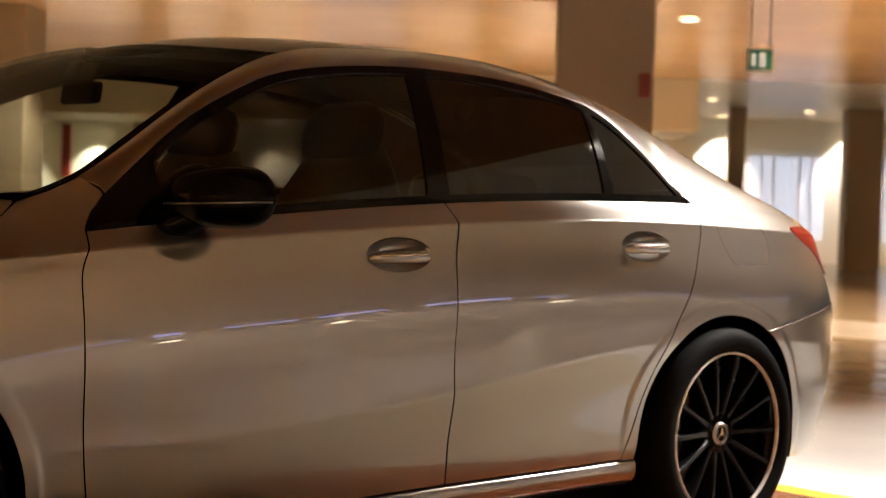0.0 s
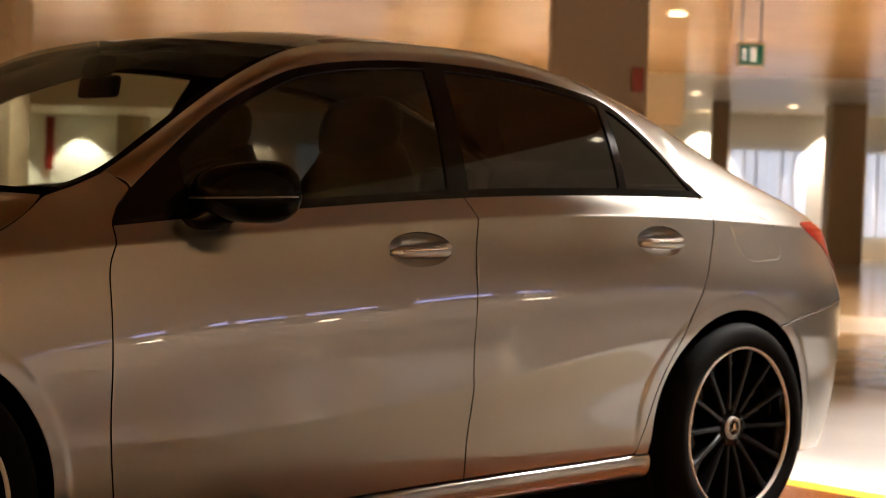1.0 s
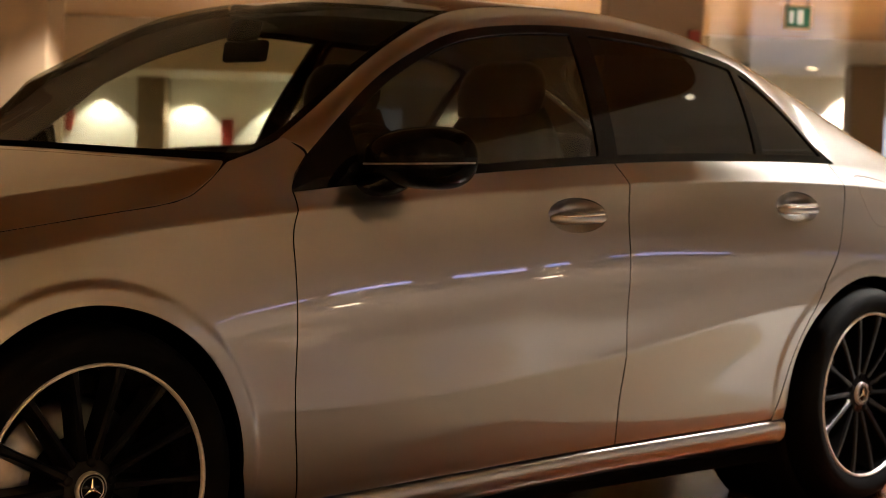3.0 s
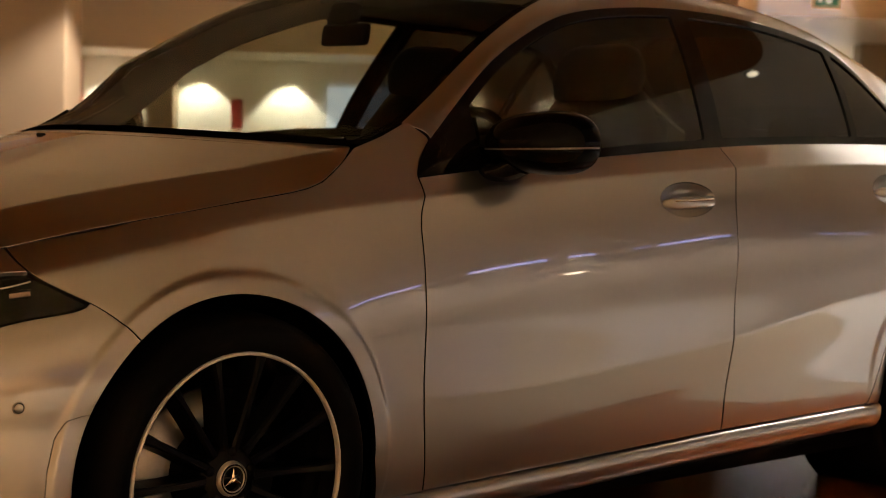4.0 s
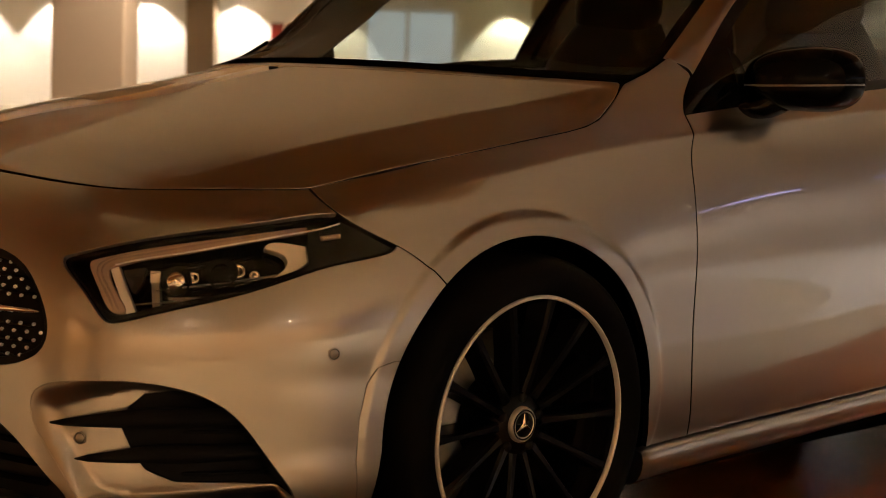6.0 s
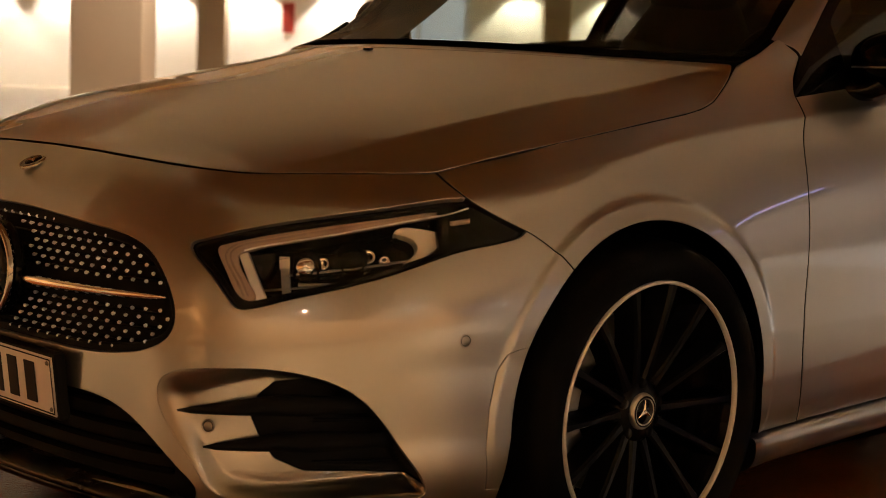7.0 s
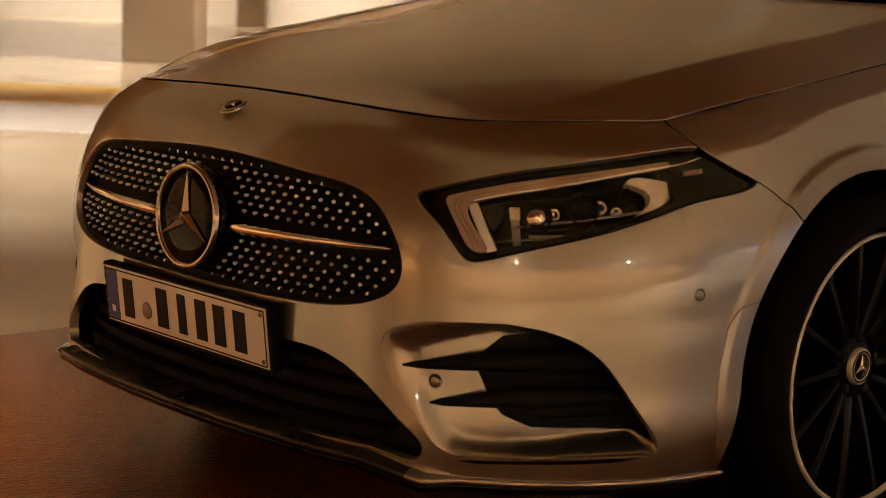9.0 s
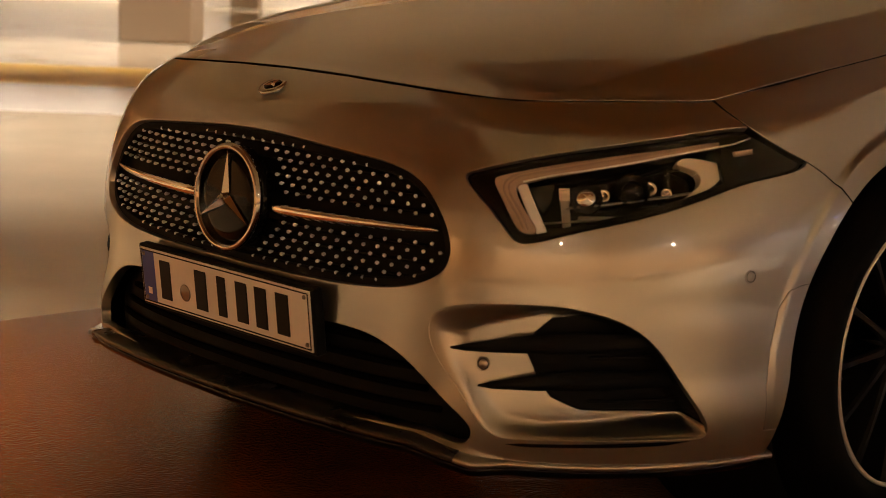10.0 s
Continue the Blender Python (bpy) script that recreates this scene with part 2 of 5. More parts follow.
def inside(poly, a, b):
    """Signed distance to a closed polygon, positive within; a and b are columns of the rows."""
    p, q = poly, np.roll(poly, -1, 0)

    def f(V):
        P = V[:, [a, b]]
        out = np.empty(len(P))
        for i in range(0, len(P), 4000):
            X = P[i:i + 4000, None]
            e, w = q - p, X - p
            t = np.clip((w * e).sum(-1) / np.maximum((e * e).sum(-1), 1e-12), 0, 1)
            dist = np.sqrt((((w - t[..., None] * e) ** 2).sum(-1)).min(1))
            up = (p[:, 1] <= X[..., 1]) != (q[:, 1] <= X[..., 1])
            dy = np.where(np.abs(e[:, 1]) < 1e-12, 1e-12, e[:, 1])
            cross = up & (X[..., 0] < p[:, 0] + (X[..., 1] - p[:, 1]) * e[:, 0] / dy)
            out[i:i + 4000] = np.where(cross.sum(1) % 2 == 1, dist, -dist)
        return out
    return f


def normals(V, T):
    n = np.zeros((len(V), 3))
    f = np.cross(V[T[:, 1], :3] - V[T[:, 0], :3], V[T[:, 2], :3] - V[T[:, 0], :3])
    for k in range(3):
        np.add.at(n, T[:, k], f)
    return n / np.maximum(np.linalg.norm(n, axis=1, keepdims=True), 1e-12)


LEAN = radians(2.0)


def upright(V):
    """Sets the body upright: each half turns by LEAN about the foot of its own side, rounded over the middle; the off-side screen pillar stands fuller."""
    a = np.abs(V[:, 1])
    soft = np.where(a < 0.5, 0.25 + a * a, a)
    inward = np.clip(a / 0.3, 0, 1)
    inward = np.sign(V[:, 1]) * inward * inward * (3 - 2 * inward)
    far = np.clip((V[:, 1] - 0.1) / 0.45, 0, 1)
    far = far * far * (3 - 2 * far) * np.clip((V[:, 2] - 1.0) / 0.12, 0, 1) * np.clip((1.7 - V[:, 0]) / 0.7, 0, 1) * np.clip((V[:, 0] - 0.46) / 0.2, 0, 1)
    return np.stack([V[:, 0], V[:, 1] - inward * (V[:, 2] - 0.55) * LEAN + 0.03 * far, V[:, 2] - (0.88 - soft) * LEAN + 0.07 * far], -1)


def in_body(ob):
    while ob is not None and ob is not car:
        if ob.name.startswith(("wheel", "number_plate")):
            return False
        ob = ob.parent
    return ob is not None


def mesh_object(name, V, faces, mat, parent=None, label="", smooth=True, mirror=False, inner=0, inner_mat=None):
    V = np.array(V, float)[:, :3]
    faces = [tuple(f) for f in faces]
    if mirror:
        V = V * (1, -1, 1)
        faces = [f[::-1] for f in faces]
    if parent is not None and name != "grille_pin" and in_body(parent):
        V = upright(V)
    me = bpy.data.meshes.new(name)
    me.from_pydata(V.tolist(), [], faces)
    me.polygons.foreach_set("use_smooth", [smooth] * len(me.polygons))
    me.materials.append(mat)
    if inner:
        me.materials.append(inner_mat)
        me.polygons.foreach_set("material_index", [0] * (len(faces) - inner) + [1] * inner)
    me.update()
    ob = new(name, me)
    ob.parent = parent
    if label:
        tagged(ob, label)
    return ob


def panel(name, sheet, mat, parent, label="", rim=0.012, lift=0.0, mirror=False, flip=False, bend=0.0018, dark=True):
    """A sheet with a small rounded fold along its free edges."""
    V, T = sheet
    if flip:
        T = T[:, ::-1]
    n = normals(V, T)
    V = V[:, :3] + n * lift
    faces, inner = T.tolist(), 0
    if rim:
        e = np.concatenate([T[:, [0, 1]], T[:, [1, 2]], T[:, [2, 0]]])
        key = np.sort(e, 1)
        _, first, count = np.unique(key, axis=0, return_index=True, return_counts=True)
        free = e[first[count == 1]]
        ids = np.unique(free)
        new_id = {v: k for k, v in enumerate(ids.tolist())}
        m, base = len(ids), len(V)
        out = np.zeros((len(V), 3))
        side_way = np.cross(V[free[:, 1]] - V[free[:, 0]], n[free[:, 0]])
        side_way /= np.maximum(np.linalg.norm(side_way, axis=1, keepdims=True), 1e-9)
        for k in range(2):
            np.add.at(out, free[:, k], side_way)
        out /= np.maximum(np.linalg.norm(out, axis=1, keepdims=True), 1e-9)
        V = np.vstack([V, V[ids], V[ids] + out[ids] * bend * 0.6 - n[ids] * bend * 0.4, V[ids] + out[ids] * bend - n[ids] * bend * 1.4, V[ids] + out[ids] * bend - n[ids] * rim])
        ij = [(new_id[a], new_id[b]) for a, b in free.tolist()]
        for step in range(3):
            q, r = base + step * m, base + (step + 1) * m
            faces += [(q + j, q + i, r + i, r + j) for i, j in ij]
        inner = 2 * len(ij)
    # Inner folds of painted panels take near-black, the shade of the gaps as colour.
    shade_fold = inner and dark and mat is PAINT
    return mesh_object(name, V, faces, mat, parent, label, True, mirror, inner if shade_fold else 0, DARK)


def both(name, sheet, mat, parent, label="", **more):
    """The same panel on both sides of the car."""
    return panel(name, sheet, mat, parent, label, **more), panel(name, sheet, mat, parent, label, mirror=True, **more)


def sweep(path, section, closed=False, ends=True, up=(0, 0, 1), scale=None):
    """A section (list of 2D points) carried along a 3D path."""
    p = np.array(path, float)
    n = len(p)
    t = np.roll(p, -1, 0) - np.roll(p, 1, 0) if closed else np.gradient(p, axis=0)
    t /= np.linalg.norm(t, axis=1, keepdims=True)
    a = np.cross(t, np.broadcast_to(np.array(up, float), p.shape))
    a /= np.maximum(np.linalg.norm(a, axis=1, keepdims=True), 1e-9)
    b = np.cross(a, t)
    sec = np.array(section, float)
    k = np.ones(n) if scale is None else np.array(scale)
    V = (p[:, None] + (sec[None, :, :1] * a[:, None] + sec[None, :, 1:] * b[:, None]) * k[:, None, None]).reshape(-1, 3)
    m, faces = len(sec), []
    for i in range(n if closed else n - 1):
        for j in range(m):
            i2, j2 = (i + 1) % n, (j + 1) % m
            faces.append((i * m + j, i * m + j2, i2 * m + j2, i2 * m + j))
    if ends and not closed:
        faces += [tuple(range(m))[::-1], tuple((n - 1) * m + j for j in range(m))]
    return V, faces


def disc(r, n=10, squash=1.0):
    return [(r * math.cos(2 * math.pi * i / n), r * squash * math.sin(2 * math.pi * i / n)) for i in range(n)]


def lathe(profile, n=64, axis="y", arc=1.0):
    """Turns (radius, along) pairs round an axis through the origin."""
    V, faces, m = [], [], len(profile)
    for i in range(n):
        a = 2 * math.pi * arc * i / n
        for r, h in profile:
            V.append((r * math.cos(a), h, r * math.sin(a)) if axis == "y" else (r * math.cos(a), r * math.sin(a), h))
    for i in range(n if arc == 1 else n - 1):
        for j in range(m - 1):
            i2 = (i + 1) % n
            faces.append((i * m + j, i * m + j + 1, i2 * m + j + 1, i2 * m + j))
    return np.array(V), faces


def box(x0, y0, z0, x1, y1, z1, bevel=0.0):
    bm = bmesh.new()
    bmesh.ops.create_cube(bm, size=1)
    for v in bm.verts:
        v.co = ((x0 + x1) / 2 + v.co.x * (x1 - x0), (y0 + y1) / 2 + v.co.y * (y1 - y0), (z0 + z1) / 2 + v.co.z * (z1 - z0))
    if bevel:
        bmesh.ops.bevel(bm, geom=list(bm.edges), offset=bevel, segments=3, affect="EDGES", profile=0.5)
    V = np.array([v.co[:] for v in bm.verts])
    faces = [tuple(v.index for v in f.verts) for f in bm.faces]
    bm.free()
    return V, faces


def empty(name, label, category, place=(0, 0, 0), group="", kind=""):
    return tagged(mover(new(name), place), label, category, group, kind)


def mover(ob, place):
    ob.location = place
    return ob


def coons(c0, c1, d0, d1, bulge=0.0, way=(0, 0, 1)):
    """A sheet between front c0(v), back c1(v) and sides d0(u), d1(u), each a thread of 0 to 1."""
    way = np.array(way, float)

    def f(U, V):
        u, v = U[..., None], V[..., None]
        ruled = (1 - u) * c0(V) + u * c1(V) + (1 - v) * d0(U) + v * d1(U)
        corner = (1 - u) * (1 - v) * c0(0.0) + (1 - u) * v * c0(1.0) + u * (1 - v) * c1(0.0) + u * v * c1(1.0)
        return ruled - corner + bulge * 16 * u * (1 - u) * v * (1 - v) * way
    return f


# ---- the car ----
car = empty("car", "white metallic four-door saloon car parked on the polished floor", "car")
GAP = 0.0029

nose_sheet = grid(shell, np.arange(0, 1.34, 0.006), np.arange(0.19, 0.83, 0.006))


def side_rows(S, W):
    """Rows of the side follow its creases: 0 the foot, 1 the low crease, 2 the shoulder fold, 3 above the belt."""
    x = np.interp(S, _s, _p[:, 0])
    lo, f = low_z(x), fold_z(x)
    return shell(S, np.where(W < 1, 0.19 + (lo - 0.19) * W, np.where(W < 2, lo + (f - lo) * (W - 1), f + (1.08 - f) * (W - 2))))


side_sheet = grid(side_rows, np.concatenate([np.arange(0.98, 1.9, 0.0065), np.arange(1.9, 3.6, 0.011), np.arange(3.6, 4.7, 0.0065), np.arange(4.7, LENGTH + 0.006, 0.012)]), np.concatenate([np.linspace(0, 0.976, 44), np.linspace(1, 1.984, 62), np.linspace(2, 3, 25)]))

# outlines on the skin, as (s, z)
HEADLIGHT = outline([(0.540, 0.668), (0.556, 0.6755), (0.63, 0.694), (0.772, 0.7185), (0.924, 0.738), (1.041, 0.7455), (1.10, 0.729), (1.153, 0.691), (1.035, 0.663), (0.93, 0.638), (0.811, 0.606), (0.70, 0.581), (0.645, 0.567), (0.622, 0.5665), (0.608, 0.578), (0.574, 0.624), (0.542, 0.659)], n=300)
GRILLE = outline([(-0.46, 0.654), (-0.30, 0.690), (0.0, 0.707), (0.30, 0.690), (0.412, 0.675), (0.465, 0.650), (0.50, 0.60), (0.513, 0.545), (0.50, 0.512), (0.465, 0.490), (0.396, 0.474), (0.2, 0.466), (0.0, 0.466),
                  (-0.2, 0.466), (-0.396, 0.474), (-0.465, 0.490), (-0.513, 0.545), (-0.50, 0.60)], n=240)
INTAKE = outline([(0.482, 0.436), (0.515, 0.456), (0.581, 0.4645), (0.673, 0.466), (0.741, 0.456), (0.785, 0.441), (0.830, 0.412), (0.870, 0.364), (0.907, 0.311), (0.938, 0.262), (0.938, 0.247), (0.915, 0.243), (0.78, 0.244), (0.65, 0.244), (0.602, 0.246), (0.572, 0.262), (0.53, 0.316), (0.495, 0.362), (0.476, 0.405)], n=260)
MOUTH = outline([(-0.26, 0.398), (0.0, 0.40), (0.26, 0.398), (0.344, 0.393), (0.41, 0.372), (0.47, 0.331), (0.52, 0.288), (0.555, 0.25), (0.55, 0.232), (0.50, 0.236), (0.30, 0.242), (0.0, 0.244), (-0.30, 0.242), (-0.555, 0.25), (-0.52, 0.288), (-0.41, 0.372)], n=240)
FLAP = np.array([(1.25, 0.488), (1.12, 0.486), (1.090, 0.479), (1.070, 0.450), (1.056, 0.39), (1.050, 0.314), (1.056, 0.245), (1.25, 0.241)])


def arch(hub, r=ARCH):
    """Outside the wheel opening; the rear one is a little longer."""
    def f(V):
        dx, dz = V[:, 0] - hub, V[:, 2] - 0.331
        dx = np.abs(dx) * np.where(hub < 1, 1.0, np.where(dx < 0, 0.985, 0.93))
        return np.hypot(dx, np.maximum(dz, 0)) - r - 0.18 * np.maximum(-dz, 0)
    return f


wing_x = knots((0.45, -0.12), (0.62, -0.226), (0.688, -0.308), (0.743, -0.403), (0.79, -0.416), (0.86, -0.42))
seam_a = knots((0.2, 0.53), (0.31, 0.519), (0.41, 0.506), (0.54, 0.499), (0.70, 0.500), (0.78, 0.502), (0.85, 0.514), (0.89, 0.535), (0.925, 0.543))
seam_b = knots((0.2, 1.61), (0.264, 1.608), (0.36, 1.601), (0.474, 1.602), (0.63, 1.596), (0.775, 1.606), (0.88, 1.615), (0.93, 1.633), (0.958, 1.643), (0.986, 1.643), (1.012, 1.636))
seam_c = knots((0.2, 2.262), (0.286, 2.296), (0.366, 2.328), (0.494, 2.38), (0.658, 2.48), (0.794, 2.568), (0.894, 2.628), (0.974, 2.666), (1.034, 2.66))
sill_z = knots((0.3, 0.233), (0.54, 0.240), (0.94, 0.250), (1.6, 0.268), (2.1, 0.276), (2.5, 0.288))


def nose_top(V):
    return np.interp(V[:, 3], [0, 0.2, 0.37, 0.51, 0.62, 0.97, 1.02, 1.3], [0.813, 0.810, 0.803, 0.794, 0.787, 0.788, 0.790, 0.790]) - V[:, 2] - 0.0030


# front bumper with its openings
bump = nose_sheet
for f in (nose_top, lambda V: wing_x(V[:, 2]) - V[:, 0] - 0.0034, arch(0.0), lambda V: V[:, 2] - np.interp(V[:, 3], [0, 0.45, 0.57, 1.2], [0.236, 0.232, 0.203, 0.194]),
          lambda V: -inside(HEADLIGHT, 3, 4)(V) - 0.002, lambda V: -inside(GRILLE, 3, 4)(V), lambda V: -inside(INTAKE, 3, 4)(V), lambda V: -inside(MOUTH, 3, 4)(V), lambda V: -inside(FLAP, 3, 4)(V) - 0.0025):
    bump = clip(bump, f)
bumper, bumper_r = both("front_bumper", bump, PAINT, car, "white metallic front bumper with large intakes", rim=0.02, dark=False, bend=0.0014)
flap = clip(clip(nose_sheet, inside(FLAP, 3, 4)), arch(0.0))
flap = (flap[0], flap[1])
both("wheel_arch_flap", flap, PAINT, car, rim=0.012)

# front wing, doors, rear wing
WING_TOP = np.array([(-0.46, 0.70), (-0.42, 0.787), (-0.28, 0.816), (-0.12, 0.842), (0.0, 0.861), (0.1, 0.876), (0.18, 0.887), (0.24, 0.898), (0.285, 0.912), (0.32, 0.931), (0.36, 0.957), (0.398, 0.986), (0.48, 1.012), (0.566, 1.047), (0.614, 1.012), (0.565, 0.966), (0.538, 0.925), (0.60, 0.90), (0.60, 0.2), (-0.46, 0.2)])
wing = side_sheet
for f in (lambda V: V[:, 0] - wing_x(V[:, 2]) - 0.0032, arch(0.0), lambda V: seam_a(np.minimum(V[:, 2], 0.925)) - V[:, 0] - GAP + np.clip(V[:, 2] - 0.925, 0, 1) * 9, inside(WING_TOP, 0, 2), lambda V: V[:, 2] - sill_z(V[:, 0]) - GAP):
    wing = clip(wing, f)
both("front_wing", wing, PAINT, car, rim=0.014)


def oval(x, z, a, b, tilt=0.0):
    c, s = math.cos(tilt), math.sin(tilt)
    return lambda V: 1 - np.sqrt((((V[:, 0] - x) * c + (V[:, 2] - z) * s) / a) ** 2 + ((-(V[:, 0] - x) * s + (V[:, 2] - z) * c) / b) ** 2)


HANDLES = [(1.418, 0.876, 0.110, 0.045, 0.03), (2.385, 0.904, 0.110, 0.045, 0.02)]
doors = []
for name, first, last, h in (("front_door", seam_a, seam_b, 0), ("rear_door", seam_b, seam_c, 1)):
    d = side_sheet
    for f in (lambda V: V[:, 0] - first(V[:, 2]) - GAP, lambda V: last(V[:, 2]) - V[:, 0] - GAP, lambda V: V[:, 2] - sill_z(V[:, 0]) - 0.004, lambda V: belt_z(V[:, 0]) - V[:, 2], lambda V: arch(WHEELBASE, ARCH + 0.012)(V)):
        d = clip(d, f)
    cup = clip(d, oval(*HANDLES[h]))
    d = clip(d, lambda V: -oval(*HANDLES[h])(V))
    pair = both(name, d, PAINT, car, rim=0.014)
    V, T = cup
    k = np.clip(oval(*HANDLES[h])(V), 0, 1)
    V = V.copy()
    V[:, 1] += 0.040 * (1 - (1 - k) ** 2)
    for m, ob in enumerate(pair):
        panel("handle_cup", (V, T), PAINT, ob, "recessed cup behind the handle", rim=0, mirror=bool(m))
    doors.append(pair)

FUEL = outline([(2.750, 0.985), (2.768, 1.0), (2.83, 1.0), (2.93, 0.985), (2.985, 0.955), (2.995, 0.90), (2.975, 0.858), (2.93, 0.848), (2.83, 0.845), (2.79, 0.855), (2.762, 0.90)], n=120)
TAIL = outline([(4.650, 0.962), (4.74, 0.972), (4.81, 0.972), (4.90, 0.962), (5.0, 0.95), (5.1, 0.90), (5.06, 0.83), (4.97, 0.81), (4.93, 0.815), (4.86, 0.86), (4.76, 0.91)], n=160)
quarter = side_sheet
tail_gap = knots((2.9, 0.632), (3.08, 0.668), (3.36, 0.71), (3.5, 0.73), (3.7, 0.74))
deck_z = knots((2.55, 1.037), (2.9, 1.028), (3.2, 1.0), (3.4, 0.972), (3.7, 0.955))
for f in (lambda V: V[:, 0] - seam_c(V[:, 2]) - GAP, arch(WHEELBASE), lambda V: deck_z(V[:, 0]) - V[:, 2], lambda V: V[:, 2] - np.where(V[:, 0] > 2.85, tail_gap(V[:, 0]) + GAP, 0.276)):
    quarter = clip(quarter, f)
flap_fuel = clip(clip(quarter, inside(FUEL, 0, 2)), lambda V: inside(FUEL, 0, 2)(V) - 0.0013)
quarter = clip(clip(quarter, lambda V: -inside(FUEL, 0, 2)(V) - 0.0013), lambda V: -inside(TAIL, 3, 2)(V) - 0.001)
both("rear_wing", quarter, PAINT, car, rim=0.014)
panel("fuel_flap", flap_fuel, PAINT, car, "rounded fuel filler flap", rim=0.012)
tail = clip(side_sheet, inside(TAIL, 3, 2))
both("tail_light", tail, RED, car, "red wraparound tail light", rim=0.02, lift=0.003)
rear = side_sheet
for f in (arch(WHEELBASE), lambda V: V[:, 0] - 2.86, lambda V: tail_gap(V[:, 0]) - V[:, 2] - GAP, lambda V: V[:, 2] - 0.225):
    rear = clip(rear, f)
both("rear_bumper", rear, PAINT, car, rim=0.014)

# near-black sheet under the skin, added so the panel gaps stay shaded
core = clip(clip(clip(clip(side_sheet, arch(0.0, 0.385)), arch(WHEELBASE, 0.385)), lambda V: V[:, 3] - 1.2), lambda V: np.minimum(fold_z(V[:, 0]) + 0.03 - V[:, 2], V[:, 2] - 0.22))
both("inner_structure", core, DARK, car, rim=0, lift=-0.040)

# side skirts
for sgn in (-1, 1):
    xs = np.linspace(0.345, 2.345, 60)
    sec = [(-0.03, 0.001), (-0.004, 0.0), (0.003, -0.003), (0.0065, -0.010), (0.0075, -0.022), (0.006, -0.036), (0.001, -0.050), (-0.008, -0.062), (-0.025, -0.072), (-0.06, -0.076)]
    V, F = [], []
    for x in xs:
        w, z = side(x, 0.30) - 0.002 + 0.006 * max(0, (x - 1.9) / 0.5) ** 2, sill_z(x) - 0.001
        V += [(x, sgn * (w + a), z + b) for a, b in sec]
    m = len(sec)
    F = [(i * m + j, (i + 1) * m + j, (i + 1) * m + j + 1, i * m + j + 1)[::sgn] for i in range(len(xs) - 1) for j in range(m - 1)]
    F += [tuple(range(m))[::-sgn], tuple((len(xs) - 1) * m + j for j in range(m))[::sgn]]
    sk = mesh_object("side_skirt", V, F, PAINT, car)
    mesh_object("underfloor_edge", *box(0.36, min(sgn * 0.74, sgn * 0.80), 0.16, 2.37, max(sgn * 0.74, sgn * 0.80), 0.225), DARK, car)
mesh_object("underfloor", *box(-0.42, -0.66, 0.17, 3.3, 0.66, 0.30), DARK, car)

# bonnet
front_edge = thread([tuple(p) for p in shell(np.array([1.02, 0.97, 0.8, 0.62, 0.51, 0.37, 0.2, 0.0]), np.array([0.790, 0.788, 0.787, 0.787, 0.794, 0.803, 0.810, 0.813]))]
                    + [(x, -y, z) for x, y, z in shell(np.array([0.2, 0.37, 0.51, 0.62, 0.8, 0.97, 1.02]), np.array([0.810, 0.803, 0.794, 0.787, 0.787, 0.788, 0.790]))])
back_edge = thread([(0.40, -0.735, 0.990), (0.32, -0.55, 1.001), (0.235, -0.28, 1.016), (0.205, 0.0, 1.021), (0.235, 0.28, 1.016), (0.32, 0.55, 1.001), (0.40, 0.735, 0.990)])


def bonnet_side(sgn):
    q = [(-0.28, 0.818), (-0.12, 0.844), (0.0, 0.863), (0.1, 0.878), (0.18, 0.889), (0.24, 0.900), (0.285, 0.914), (0.32, 0.933), (0.36, 0.959)]
    return thread([tuple(shell(1.02, 0.790) * (1, sgn * -1, 1))] + [(x, sgn * float(side(x, z)), z) for x, z in q] + [(0.40, sgn * 0.735, 0.992)])


hood_fn = coons(front_edge, back_edge, bonnet_side(-1), bonnet_side(1))
rim_line = np.vstack([front_edge(np.linspace(0.5, 0.0, 200)), bonnet_side(-1)(np.linspace(0.005, 1, 200))])
rim_line = rim_line[np.argsort(rim_line[:, 0])]
mid_z = knots((-0.76, 0.810), (-0.75, 0.813), (-0.64, 0.850), (-0.51, 0.884), (-0.39, 0.910), (-0.13, 0.956), (0.09, 0.998), (0.205, 1.021), (0.42, 1.062))
crease_y = knots((-0.64, 0.545), (-0.45, 0.61), (-0.2, 0.642), (0.05, 0.66), (0.2, 0.678), (0.33, 0.70), (0.42, 0.722))
crease_z = knots((-0.64, 0.790), (-0.45, 0.840), (-0.2, 0.889), (0.05, 0.927), (0.2, 0.950), (0.33, 0.975), (0.42, 0.994))


def hood(U, V):
    """The bonnet: a crowned middle, a crease on either side and a flank that falls to the wing."""
    p = hood_fn(U, V)
    x, y = p[..., 0], np.abs(p[..., 1])
    rim_y, rim_z = np.interp(x, rim_line[:, 0], -rim_line[:, 1]), np.interp(x, rim_line[:, 0], rim_line[:, 2])
    cy = np.minimum(crease_y(x), rim_y)
    cz = np.where(crease_y(x) < rim_y, np.minimum(crease_z(x), rim_z + 0.75 * (rim_y - cy)), rim_z)
    k = np.clip(y / np.maximum(cy, 0.02), 0, 1)
    top = mid_z(x) - (mid_z(x) - cz) * k ** 2.2
    f = np.clip((y - cy) / np.maximum(rim_y - cy, 1e-4), 0, 1)
    flank = cz + (rim_z - cz) * (f + 0.10 * f * (f - 1))
    full = np.where(y < cy, top, flank)
    w = np.clip(U / 0.05, 0, 1) * np.clip((1 - U) / 0.05, 0, 1)
    p[..., 2] += (full - p[..., 2]) * (w * w * (3 - 2 * w))
    return p


